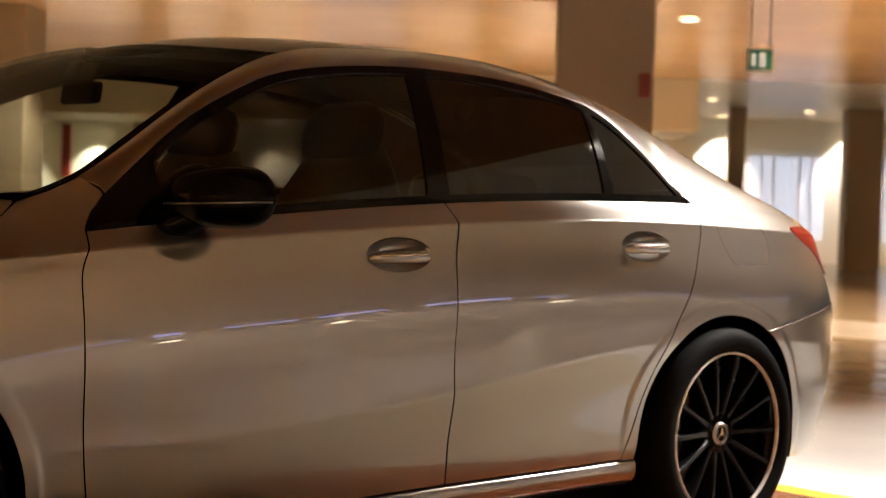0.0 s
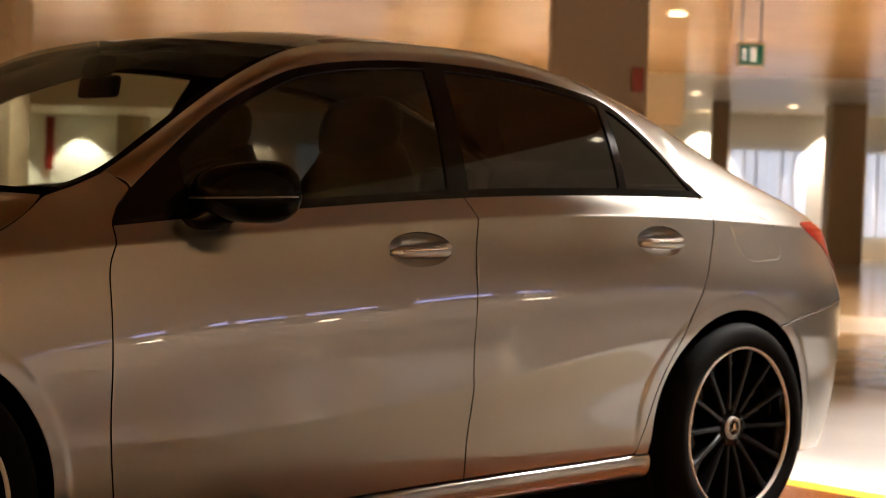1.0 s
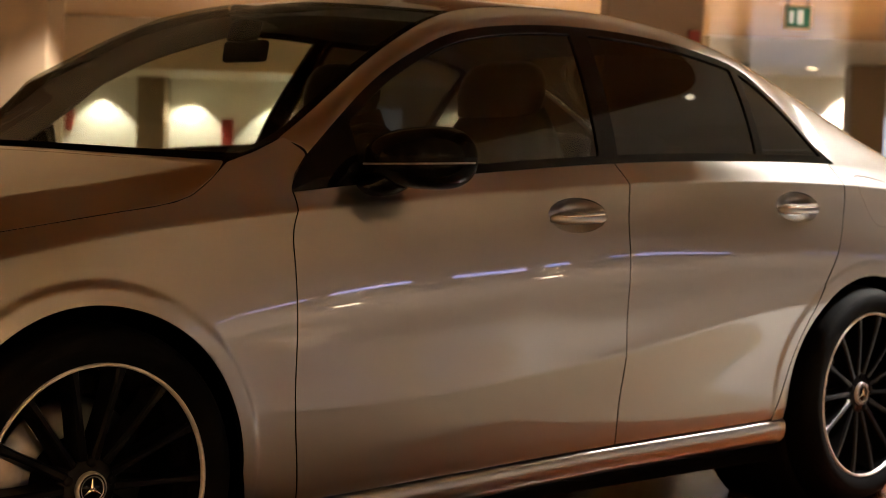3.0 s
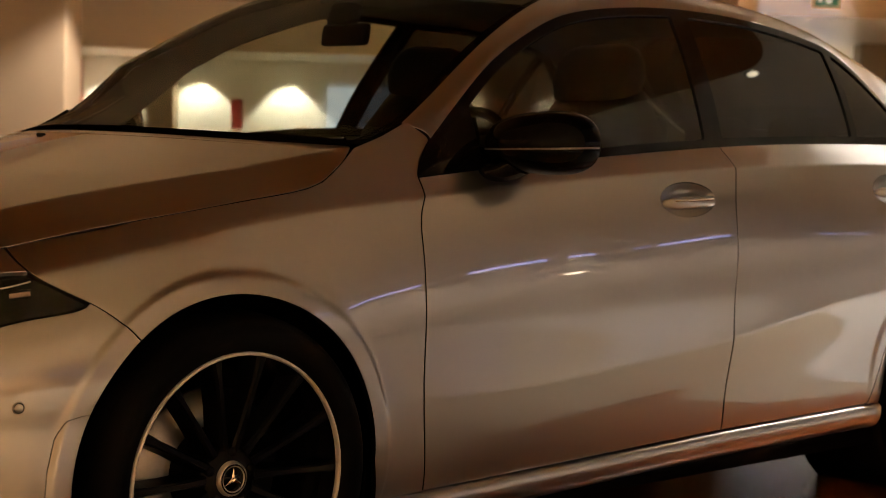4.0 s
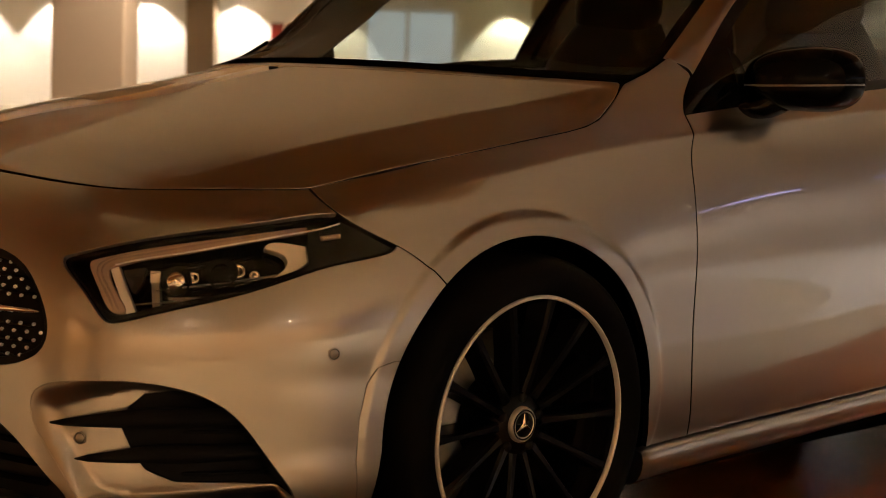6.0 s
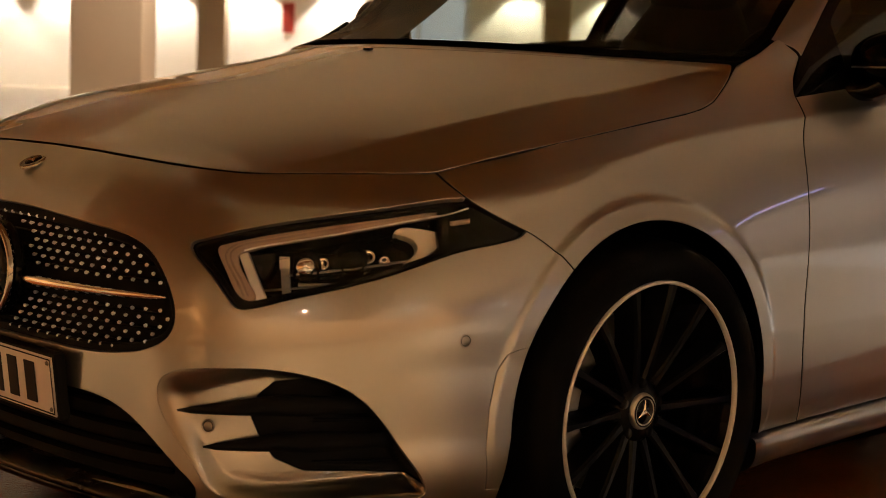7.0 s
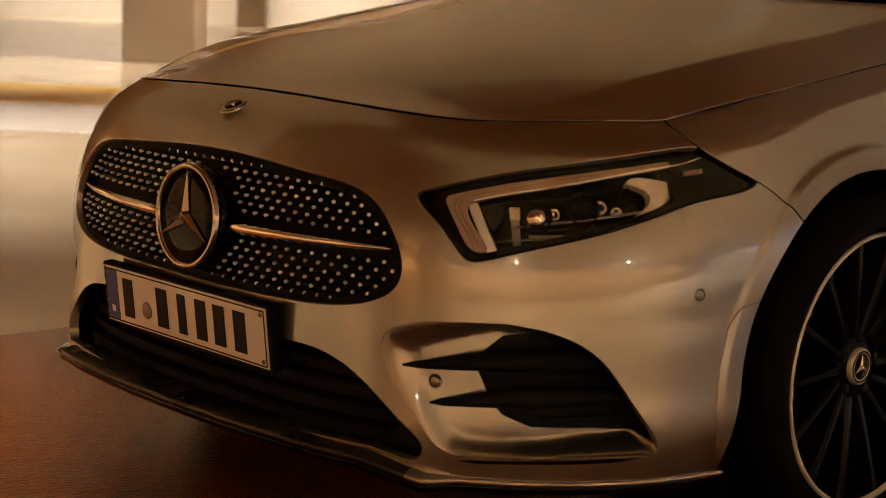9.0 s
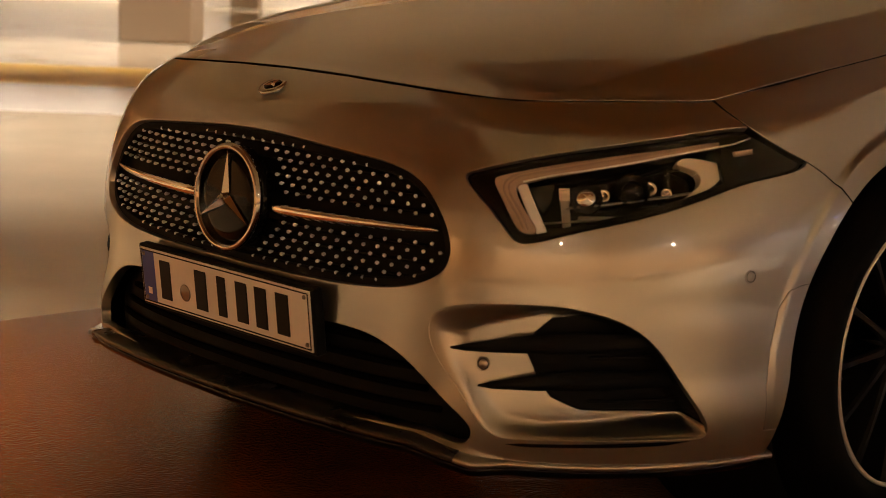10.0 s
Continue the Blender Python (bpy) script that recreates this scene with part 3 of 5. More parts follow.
bonnet = panel("bonnet", clip(grid(hood, np.linspace(0, 1, 90), np.linspace(0, 1, 161)), lambda V: np.minimum(np.minimum(V[:, 3], 1 - V[:, 3]) * 1.1, np.minimum(V[:, 4], 1 - V[:, 4]) * 1.5) - 0.0040), PAINT, car, "white metallic bonnet with two ridges", rim=0.016)

# Near-black sheet added below the bonnet to keep its gaps shaded.
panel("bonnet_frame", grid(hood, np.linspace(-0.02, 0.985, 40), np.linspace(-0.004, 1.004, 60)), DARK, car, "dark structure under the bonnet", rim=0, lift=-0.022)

# ---- cabin ----
RAIL = [(0.566, 0.711, 1.046), (0.705, 0.657, 1.117), (0.91, 0.596, 1.239), (1.126, 0.540, 1.348), (1.30, 0.508, 1.408), (1.60, 0.498, 1.443), (1.95, 0.500, 1.446), (2.25, 0.507, 1.414), (2.55, 0.530, 1.337), (2.85, 0.552, 1.222), (3.10, 0.580, 1.112), (3.25, 0.595, 1.056), (3.38, 0.605, 1.000)]
LITE = [(0.614, 0.754, 1.012), (0.745, 0.712, 1.106), (0.90, 0.664, 1.206), (1.061, 0.624, 1.283), (1.20, 0.599, 1.335), (1.40, 0.579, 1.372), (1.65, 0.569, 1.392), (1.90, 0.568, 1.392), (2.10, 0.575, 1.378), (2.29, 0.590, 1.348), (2.40, 0.607, 1.316), (2.50, 0.642, 1.247), (2.585, 0.680, 1.165), (2.65, 0.722, 1.085), (2.685, 0.762, 1.037)]
rail, lite = thread(RAIL), thread(LITE)
rk, lk = np.linspace(0, 1, 400), np.linspace(0, 1, 400)
rail_x, lite_x = rail(rk)[:, 0], lite(lk)[:, 0]


deck_s = np.linspace(3.4, LENGTH - 0.3, 300)
deck = shell(deck_s, 1.0)
for _ in range(4):
    deck = shell(deck_s, deck_z(deck[:, 0]))
deck = deck * (1, -1, 1)


def frame_low(x):
    """Lower edge of the roof side: the window line, then the top of the rear wing."""
    x = np.asarray(x, float)
    p = lite(np.interp(x, lite_x, lk))
    q = np.stack([np.interp(x, deck[:, 0], c) for c in deck.T], -1)
    k = np.where(x < 2.685, 0.0, 1.0)[..., None]
    return p * (1 - k) + q * k


def roof_side(U, V):
    xl = 0.614 + U * (3.38 - 0.614)
    lo = frame_low(xl)
    hi = rail(np.interp(0.566 + U * (3.38 - 0.566), rail_x, rk))
    v = V[..., None]
    k = np.clip((U - 0.58) / 0.16, 0, 1)
    rise = np.stack([np.zeros_like(U), -0.42 - 0.16 * k, np.ones_like(U)], -1) * np.linalg.norm(hi - lo, axis=-1, keepdims=True) * (0.9 - 0.15 * k)[..., None]
    into = (hi - lo) * np.array([0.3, 1.25, 0.55])
    p = lo * (2 * v ** 3 - 3 * v ** 2 + 1) + rise * (v ** 3 - 2 * v ** 2 + v) + hi * (3 * v ** 2 - 2 * v ** 3) + into * (v ** 3 - v ** 2)
    return p * np.array([1, -1, 1])


both("roof_side", grid(roof_side, np.linspace(0, 1, 240), np.linspace(0, 1, 14)), PAINT, car, "white roof rail running from windscreen pillar to rear wing", rim=0.012)

header = thread([(1.28, -0.505, 1.406), (1.13, -0.25, 1.432), (1.09, 0.0, 1.440), (1.13, 0.25, 1.432), (1.28, 0.505, 1.406)])
cowl = thread([(0.43, -0.725, 0.998), (0.33, -0.52, 1.010), (0.245, -0.26, 1.023), (0.215, 0.0, 1.028), (0.245, 0.26, 1.023), (0.33, 0.52, 1.010), (0.43, 0.725, 0.998)])
rear_top = thread([(2.42, -0.518, 1.385), (2.36, -0.25, 1.415), (2.34, 0.0, 1.42), (2.36, 0.25, 1.415), (2.42, 0.518, 1.385)])
rear_low = thread([(3.12, -0.582, 1.106), (3.15, -0.3, 1.10), (3.16, 0.0, 1.10), (3.15, 0.3, 1.10), (3.12, 0.582, 1.106)])


def along(a, b, sgn, start=None):
    """Part of the rail between two values of x."""
    p = [tuple(rail(np.interp(x, rail_x, rk)) * (1, sgn, 1)) for x in np.linspace(a, b, 7)]
    return thread(([start] if start else []) + p)


def pane_mesh(fn, mat, name, label, u=40, v=60, inset=0.0, parent=None, rim=0.0):
    sh = grid(fn, np.linspace(0, 1, u), np.linspace(0, 1, v))
    if inset:
        sh = clip(sh, lambda V: np.minimum(np.minimum(V[:, 3], 1 - V[:, 3]), np.minimum(V[:, 4], 1 - V[:, 4]) * 1.5) - inset)
    return panel(name, sh, mat, parent or car, label, rim=rim)


screen_fn = coons(cowl, header, along(0.58, 1.28, -1, (0.43, -0.725, 1.0)), along(0.58, 1.28, 1, (0.43, 0.725, 1.0)), 0.015, (-0.5, 0, 0.8))
scr = grid(screen_fn, np.linspace(0, 1, 80), np.linspace(0, 1, 120))
panel("windscreen", clip(scr, lambda V: V[:, 3] - 0.020), SCREEN, car, "clear raked windscreen", rim=0).visible_shadow = False
panel("windscreen_border", clip(scr, lambda V: 0.035 - np.minimum(np.minimum(V[:, 3] * 1.5, 1.15 - V[:, 3]), np.minimum(V[:, 4] * 1.6, (1 - V[:, 4]) * 0.75))), DARK, car, "black ceramic border", rim=0.015, lift=-0.004, bend=0.0004)
roof_fn = coons(header, rear_top, along(1.28, 2.42, -1), along(1.28, 2.42, 1), 0.012)
pane_mesh(roof_fn, GLOSS_BLACK, "roof", "dark glass roof panel", inset=0.006, rim=0.01)
back_fn = coons(rear_top, rear_low, along(2.42, 3.12, -1), along(2.42, 3.12, 1), 0.012)
pane_mesh(back_fn, WINDOW, "rear_window", "tinted rear window", inset=0.004)
lid_end = thread([(3.37, -0.603, 1.004), (3.42, -0.3, 1.01), (3.43, 0.0, 1.012), (3.42, 0.3, 1.01), (3.37, 0.603, 1.004)])
pane_mesh(coons(rear_low, lid_end, along(3.12, 3.37, -1), along(3.12, 3.37, 1), 0.004), PAINT, "boot_lid", "white boot lid", inset=0.006, rim=0.01)

boot_foot = thread([(3.50, -0.62, 0.94), (3.57, -0.3, 0.94), (3.58, 0.0, 0.94), (3.57, 0.3, 0.94), (3.50, 0.62, 0.94)])
pane_mesh(coons(lid_end, boot_foot, thread([lid_end(0.0), boot_foot(0.0)]), thread([lid_end(1.0), boot_foot(1.0)]), 0.01, (1, 0, 0.5)), PAINT, "boot_lid_end", "rounded end of the boot lid")

# side glass and its black frame


def lights(U, V):
    """Side glass from belt to window line."""
    x = 0.535 + U * 2.15
    top = lite(np.interp(np.clip(x, 0.614, 2.685), lite_x, lk))
    x0 = np.clip(x, 0.535, 2.685)
    k = np.clip((0.614 - x) / 0.079, 0, 1)[..., None]
    zb = belt_z(x)
    low = np.stack([x, side(x, zb) - 0.004, zb], -1)
    top = top * (1 - k) + low * k
    top[..., 0] = x0
    v = V[..., None]
    p = low * (1 - v) + top * v
    p[..., 1] += 0.014 * 4 * V * (1 - V) * np.clip((top[..., 2] - low[..., 2]) / 0.3, 0, 1)
    return p * np.array([1, -1, 1])


strip = grid(lights, np.concatenate([np.linspace(0, 0.05, 20), np.linspace(0.055, 1, 200)]), np.linspace(0, 1, 50))
edge = np.vstack([lights(np.linspace(0, 1, 200), np.zeros(200))[:, [0, 2]], lights(np.linspace(1, 0, 200), np.ones(200))[:, [0, 2]]])
glass_edge = inside(edge, 0, 2)
post_b = [lambda V: V[:, 0] - (1.583 + (V[:, 2] - 1.012) * 0.23), lambda V: (1.658 + (V[:, 2] - 1.014) * 0.22) - V[:, 0]]
bar_x = lambda V: V[:, 0] - (2.302 + (V[:, 2] - 1.036) * 0.22)
sail_x = lambda V: V[:, 0] - (0.745 + (V[:, 2] - 0.95) * 0.10)
rim_w = 0.022
frame_sheet = clip(strip, lambda V: np.maximum.reduce([rim_w - glass_edge(V), np.minimum(post_b[0](V), post_b[1](V)), 0.016 - np.abs(bar_x(V)), -sail_x(V)]))
for m in (False, True):
    panel("window_frame", frame_sheet, GLOSS_BLACK, car, "gloss black window surround and door pillars", rim=0.01, mirror=m)
for name, f in (("front_window", lambda V: np.minimum(sail_x(V), -post_b[0](V))), ("rear_side_window", lambda V: np.minimum(-post_b[1](V), -bar_x(V) - 0.012)), ("quarter_window", lambda V: bar_x(V) - 0.012)):
    sh = clip(strip, lambda V: np.minimum(f(V), glass_edge(V) - rim_w + 0.004))
    for m in (False, True):
        ob = panel(name, sh, SIDE_GLASS if name == "front_window" else WINDOW, car, "tinted side window glass", rim=0, lift=-0.005, mirror=m)
        ob.visible_shadow = False


# ---- wheels ----
def wheel(x, sgn):
    hub = empty("wheel", "", "", (x, sgn * 0.858, 0.331))
    for k in ("label", "category"):
        hub.pop(k, None)
    hub.parent = car
    out = -1 if sgn < 0 else 1

    def turn(name, prof, mat, label="", n=96):
        V, F = lathe([(r, h * out) for r, h in prof], n)
        return mesh_object(name, V, F if out > 0 else [f[::-1] for f in F], mat, hub, label)
    turn("tyre", [(0.252, 0.022), (0.262, 0.033), (0.285, 0.040), (0.305, 0.036), (0.320, 0.020), (0.3265, 0.0), (0.3295, -0.03), (0.331, -0.08), (0.3295, -0.13), (0.320, -0.17), (0.29, -0.185), (0.25, -0.17)], RUBBER, "low-profile black tyre")
    turn("rim", [(0.2535, 0.024), (0.2525, 0.029), (0.2495, 0.0305), (0.2465, 0.029), (0.2455, 0.020)], RIM, "machined bright rim edge")
    turn("rim_barrel", [(0.2455, 0.020), (0.238, 0.0), (0.228, -0.03), (0.222, -0.10), (0.225, -0.16)], GLOSS_BLACK)
    turn("brake_disc", [(0.06, -0.085), (0.17, -0.085), (0.172, -0.09), (0.172, -0.11), (0.06, -0.11)], BRUSHED, "steel brake disc")
    turn("hub_carrier", [(0.0, -0.07), (0.09, -0.07), (0.10, -0.16), (0.222, -0.162)], DARK)
    turn("hub_plate", [(0.034, -0.006), (0.056, -0.010), (0.066, -0.020), (0.070, -0.05), (0.02, -0.06)], WHEEL_BLACK)
    cap = turn("centre_cap", [(0.0, 0.002), (0.0235, 0.002), (0.0245, 0.004), (0.031, 0.0035), (0.0340, 0.0015), (0.0355, -0.006)], CAP, "round centre cap with bright ring", n=48)
    turn("cap_field", [(0.0, 0.0032), (0.0240, 0.0032), (0.0245, 0.001)], GLOSS_BLACK, n=40)
    turn("cap_groove", [(0.0268, 0.0040), (0.0272, 0.0046), (0.0296, 0.0044), (0.0300, 0.0034)], GLOSS_BLACK, "dark lettered ring", n=40)
    for k in range(3):
        a = math.radians(90 + 120 * k)
        c, s = math.cos(a), math.sin(a)
        tri = [(0.0236, 0.0), (0.002, 0.0046), (0.0, 0.0), (0.002, -0.0046)]
        V = [(u * c - v * s, out * 0.0036, u * s + v * c) for u, v in tri] + [(0.004 * c, out * 0.0062, 0.004 * s)]
        mesh_object("emblem_arm", V, [(0, 1, 4), (1, 2, 4), (2, 3, 4), (3, 0, 4)], CHROME, hub, smooth=False)
    for k in range(5):
        a = 2 * math.pi * (k + 0.2) / 5
        V, F = lathe([(0.0, out * -0.004), (0.009, out * -0.004), (0.011, out * -0.010), (0.011, out * -0.02)], 12)
        mesh_object("wheel_bolt", V + np.array([0.052 * math.cos(a), 0, 0.052 * math.sin(a)]), F if out > 0 else [f[::-1] for f in F], WHEEL_BLACK, hub)
    # one spoke, then its turns: a fin with a raised outer edge
    prof = [(0.058, -0.006, 0.0105), (0.10, 0.001, 0.0085), (0.15, 0.008, 0.0075), (0.20, 0.014, 0.008), (0.236, 0.017, 0.011), (0.2475, 0.018, 0.013)]
    V, F = [], []
    for r, h, w in prof:
        V += [(r, out * (h - 0.050), -w * 1.6), (r, out * (h - 0.006), -w), (r, out * h, -w * 0.55), (r, out * h, w * 0.55), (r, out * (h - 0.006), w), (r, out * (h - 0.050), w * 1.6)]
    for i in range(len(prof) - 1):
        for j in range(5):
            f = (i * 6 + j, i * 6 + j + 1, (i + 1) * 6 + j + 1, (i + 1) * 6 + j)
            F.append(f if out < 0 else f[::-1])
    first = mesh_object("spoke", V, F, WHEEL_BLACK, hub, smooth=False)
    for k in range(1, 14):
        ob = new("spoke", first.data)
        ob.parent = hub
        ob.rotation_euler = (0, -2 * math.pi * k / 14, 0)
    first.rotation_euler = (0, 0, 0)
    cal = lathe([(0.13, out * -0.05), (0.20, out * -0.05), (0.205, out * -0.06), (0.205, out * -0.13), (0.13, out * -0.13)], 40, arc=0.22)
    cv = cal[0]
    a = math.radians(150 if x < 1 else 10)
    cv = np.stack([cv[:, 0] * math.cos(a) - cv[:, 2] * math.sin(a), cv[:, 1], cv[:, 0] * math.sin(a) + cv[:, 2] * math.cos(a)], -1)
    mesh_object("brake_caliper", cv, cal[1] if out > 0 else [f[::-1] for f in cal[1]], BRUSHED, hub, "grey brake caliper")
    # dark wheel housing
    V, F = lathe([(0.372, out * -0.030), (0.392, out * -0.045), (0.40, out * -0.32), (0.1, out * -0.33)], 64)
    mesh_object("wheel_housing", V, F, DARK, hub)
    return hub


for x in (0.0, WHEELBASE):
    for sgn in (-1, 1):
        wheel(x, sgn)

# ---- the hall ----
AHEAD, RIGHT, BASE = np.array([0.700, 0.714, 0]), np.array([0.714, -0.700, 0]), np.array([-1.41, -4.10, 0])


def spot(r, d, z=0.0):
    """A place in the hall: metres to the right, ahead, and up."""
    return tuple(BASE + RIGHT * r + AHEAD * d + np.array([0, 0, z]))


TURN = math.atan2(RIGHT[1], RIGHT[0])


def block(name, r0, d0, z0, r1, d1, z1, mat, label="", category="", kind="structure", bevel=0.0, parent=None, group=""):
    V, F = box(r0, d0, z0, r1, d1, z1, bevel)
    W = BASE + V[:, :1] * RIGHT + V[:, 1:2] * AHEAD + V[:, 2:] * np.array([0, 0, 1])
    ob = mesh_object(name, W, F, mat, parent, label, smooth=False)
    return tagged(ob, "", category, group, kind)


FLOOR = material("tan_epoxy_floor", (0.46, 0.385, 0.275), 0.17, 0, 0.0, grain=0.06, scale=40, bump=0.07, stain=0.25, spec=0.6)
BAY = material("red_brown_epoxy_floor", (0.19, 0.048, 0.009), 0.08, 0, 0.0, grain=0.12, scale=110, bump=0.28, stain=0.30, spec=0.4)
AISLE = material("white_epoxy_floor", (0.72, 0.70, 0.66), 0.18, 0, 0.0, grain=0.04, scale=40, bump=0.03, stain=0.10, spec=0.5)
WOOD = material("warm_ceiling_boards", (0.215, 0.079, 0.010), 0.35, grain=0.25, scale=12, stain=0.3)
HONEY = material("honey_ceiling_panel", (0.46, 0.35, 0.21), 0.4, grain=0.1, scale=14, stain=0.2)
PALE_PANEL = material("pale_taupe_ceiling_panel", (0.52, 0.41, 0.26), 0.4, grain=0.1, scale=14, stain=0.2)
GREY_PANEL = material("grey_beige_ceiling_panel", (0.70, 0.58, 0.44), 0.4, grain=0.1, scale=14, stain=0.2)
GOLD = material("golden_ceiling_panel", (0.72, 0.50, 0.26), 0.24, grain=0.15, scale=12, stain=0.25)
CREAM = material("cream_plaster", (0.72, 0.66, 0.55), 0.3, grain=0.05, scale=20, stain=0.12)
WALL = material("white_plaster", (0.78, 0.76, 0.70), 0.8, grain=0.05, scale=30, stain=0.08)
WOODWALL = material("wood_toned_wall", (0.66, 0.40, 0.18), 0.6, grain=0.15, scale=10, stain=0.2)
BEIGE = material("beige_plaster", (0.58, 0.51, 0.45), 0.8, grain=0.05, scale=30, stain=0.10)
STONE = material("beige_column_render", (0.29, 0.22, 0.15), 0.7, grain=0.10, scale=40, stain=0.15)
GLOW = material("lamp_face", (1.0, 0.86, 0.62), 0.5, glow=14)
SIGN = material("exit_sign_green", (0.03, 0.20, 0.13), 0.4, glow=0.25)
PALE = material("sign_white", (0.8, 0.85, 0.8), 0.4, glow=0.5)
YELLOW = material("yellow_line_paint", (0.74, 0.46, 0.04), 0.35, grain=0.1, scale=60, stain=0.15)
PANE = material("daylit_glass", (0.66, 0.74, 0.92), 0.3, glow=0.85)
# Glow for strips added out of view; no glass stands there.
COOL_GLOW = material("cool_daylit_glass", (0.46, 0.48, 1.0), 0.3, glow=4.5)

block("floor", -45, -30, -0.2, 45, 52, -0.004, FLOOR, "polished tan epoxy floor", "floor")
for nm, x0, y0, x1, y1, mt, lb in (("floor_bay", -1.95, -1.52, 3.68, 1.53, BAY, "red-brown glossy parking bay floor"), ("floor_line", 3.68, -1.52, 3.80, 1.53, YELLOW, "yellow painted line"),
                                   ("floor_aisle", 3.80, -14, 6.9, 6.0, AISLE, "white glossy aisle floor"), ("floor_aisle_far", 10.6, -10, 12.6, 12.0, AISLE, "white glossy aisle floor")):
    tagged(mesh_object(nm, *box(x0, y0, -0.1, x1, y1, 0.0), mt, None, lb, smooth=False), "", "floor", "", "structure")
block("floor_band_white", -14, 10.2, -0.1, -3.6, 12.1, 0.0, AISLE, "white painted floor band", "floor")
block("floor_band_yellow", -14, 12.1, -0.1, -3.6, 13.9, 0.0, YELLOW, "yellow painted floor band", "floor")
block("ceiling", -45, -30, 3.0, 45, 52, 3.2, CREAM, "cream plaster ceiling with dropped warm panels", "ceiling")
block("ceiling_panel", 1.4, 11.5, 2.94, 9.5, 25, 2.998, GOLD, "warm orange dropped ceiling panel", "ceiling panel")


def ceiling_panel(r0, d0, r1, d1, z, mat, label, round_off=0.9):
    """A dropped ceiling panel with rounded corners."""
    ring = []
    for cr, cd, a0 in ((r1 - round_off, d1 - round_off, 0), (r0 + round_off, d1 - round_off, 90), (r0 + round_off, d0 + round_off, 180), (r1 - round_off, d0 + round_off, 270)):
        ring += [spot(cr + round_off * math.cos(radians(a0 + k * 9)), cd + round_off * math.sin(radians(a0 + k * 9)))[:2] for k in range(11)]
    n = len(ring)
    V = [(x, y, h) for h in (z, 2.998) for x, y in ring]
    F = [tuple(range(n)), tuple(range(n, 2 * n))[::-1]] + [(i, n + i, n + (i + 1) % n, (i + 1) % n) for i in range(n)]
    return tagged(mesh_object("ceiling_panel", V, F, mat, None, label, smooth=False), "", "ceiling panel", "", "structure")


# Unseen panels near the car, coloured and placed for reflections in the paint.
ORANGE_LABEL, PALE_LABEL = "rounded warm orange dropped ceiling panel", "pale taupe dropped ceiling panel"
ceiling_panel(-3.1, 2.55, 0.2, 6.0, 2.94, WOOD, ORANGE_LABEL)
ceiling_panel(0.25, 2.55, 2.2, 6.35, 2.94, WOOD, ORANGE_LABEL, 0.4)
ceiling_panel(-3.1, -2.6, 0.9, 2.5, 2.94, PALE_PANEL, PALE_LABEL)
ceiling_panel(0.95, -2.6, 2.25, 2.5, 2.95, PALE_PANEL, PALE_LABEL, 0.3)
ceiling_panel(-6.6, 4.3, -3.15, 7.6, 2.95, PALE_PANEL, PALE_LABEL, 0.7)
ceiling_panel(-4.0, 7.7, -1.0, 16.0, 2.95, PALE_PANEL, PALE_LABEL, 0.5)
ceiling_panel(-3.1, 6.05, 0.2, 7.65, 2.95, PALE_PANEL, PALE_LABEL, 0.2)
ceiling_panel(-14, 7.7, -4.05, 16.0, 2.94, WOOD, ORANGE_LABEL)
ceiling_panel(-0.95, 7.7, 2.0, 11.4, 2.94, WOOD, ORANGE_LABEL)
ceiling_panel(-14, -2.6, -3.15, 4.25, 2.94, WOOD, ORANGE_LABEL)
ceiling_panel(2.3, -13, 20, 5.0, 2.955, GREY_PANEL, "grey-beige dropped ceiling panel")
ceiling_panel(4.6, 5.1, 20, 13, 2.955, GREY_PANEL, "grey-beige dropped ceiling panel")
ceiling_panel(-4.7, -13, 2.2, -2.7, 2.955, HONEY, "honey-coloured dropped ceiling panel")
ceiling_panel(-13.5, 16.1, 1.3, 25.4, 2.95, GOLD, "golden dropped ceiling panel")
block("ceiling_soffit", -14, 25.5, 2.2, 2.9, 28.6, 2.999, CREAM, "low cream soffit along the white wall", "ceiling")
block("wall_north", -45, 28.6, 0, 3.2, 28.9, 3.0, WALL, "white wall lit by downlights", "wall")
block("wall_northeast", 3.2, 36, 0, 45, 36.3, 3.0, WALL, "white far wall", "wall")
block("wall_return", 2.9, 28.9, 0, 3.2, 36.3, 3.0, WALL, "white return wall", "wall")
# Walls out of view, added and coloured for what the paint reflects.
block("wall_south", -0.5, -14.3, 0, 26, -14, 3.0, WOODWALL, "warm wood-toned wall", "wall")
block("wall_southwest", -12.3, -14.3, 0, -0.5, -14, 3.0, WOODWALL, "warm wood-toned wall", "wall")
block("wall_west", -12.3, -14, 0, -12, 30, 3.0, WOODWALL, "warm wood-toned wall", "wall")
block("wall_east", 26, -14.3, 0, 26.3, 36, 3.0, BEIGE, "pale beige wall with a band of windows", "wall")
# Glowing strips added out of view as the cool streaks in the paint.
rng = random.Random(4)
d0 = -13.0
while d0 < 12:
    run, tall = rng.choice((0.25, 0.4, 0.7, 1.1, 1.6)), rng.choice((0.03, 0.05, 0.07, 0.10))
    block("strip_light", 19.0, d0, 2.952 - tall, 19.12, d0 + run, 2.956, COOL_GLOW, "slim cool white strip light under the ceiling", "strip light", "")
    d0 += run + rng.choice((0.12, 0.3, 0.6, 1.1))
# Small glowing blocks added out of view as warm glints in the doors.
for r, d, z in ((25.9, -7.0, 2.3), (25.9, 0.8, 2.25), (25.9, 4.6, 2.35), (25.9, -2.4, 2.5)):
    block("wall_lamp", r, d, z, r + 0.06, d + 0.35, z + 0.16, GLOW, "small warm wall lamp", "wall lamp", "", 0.01)


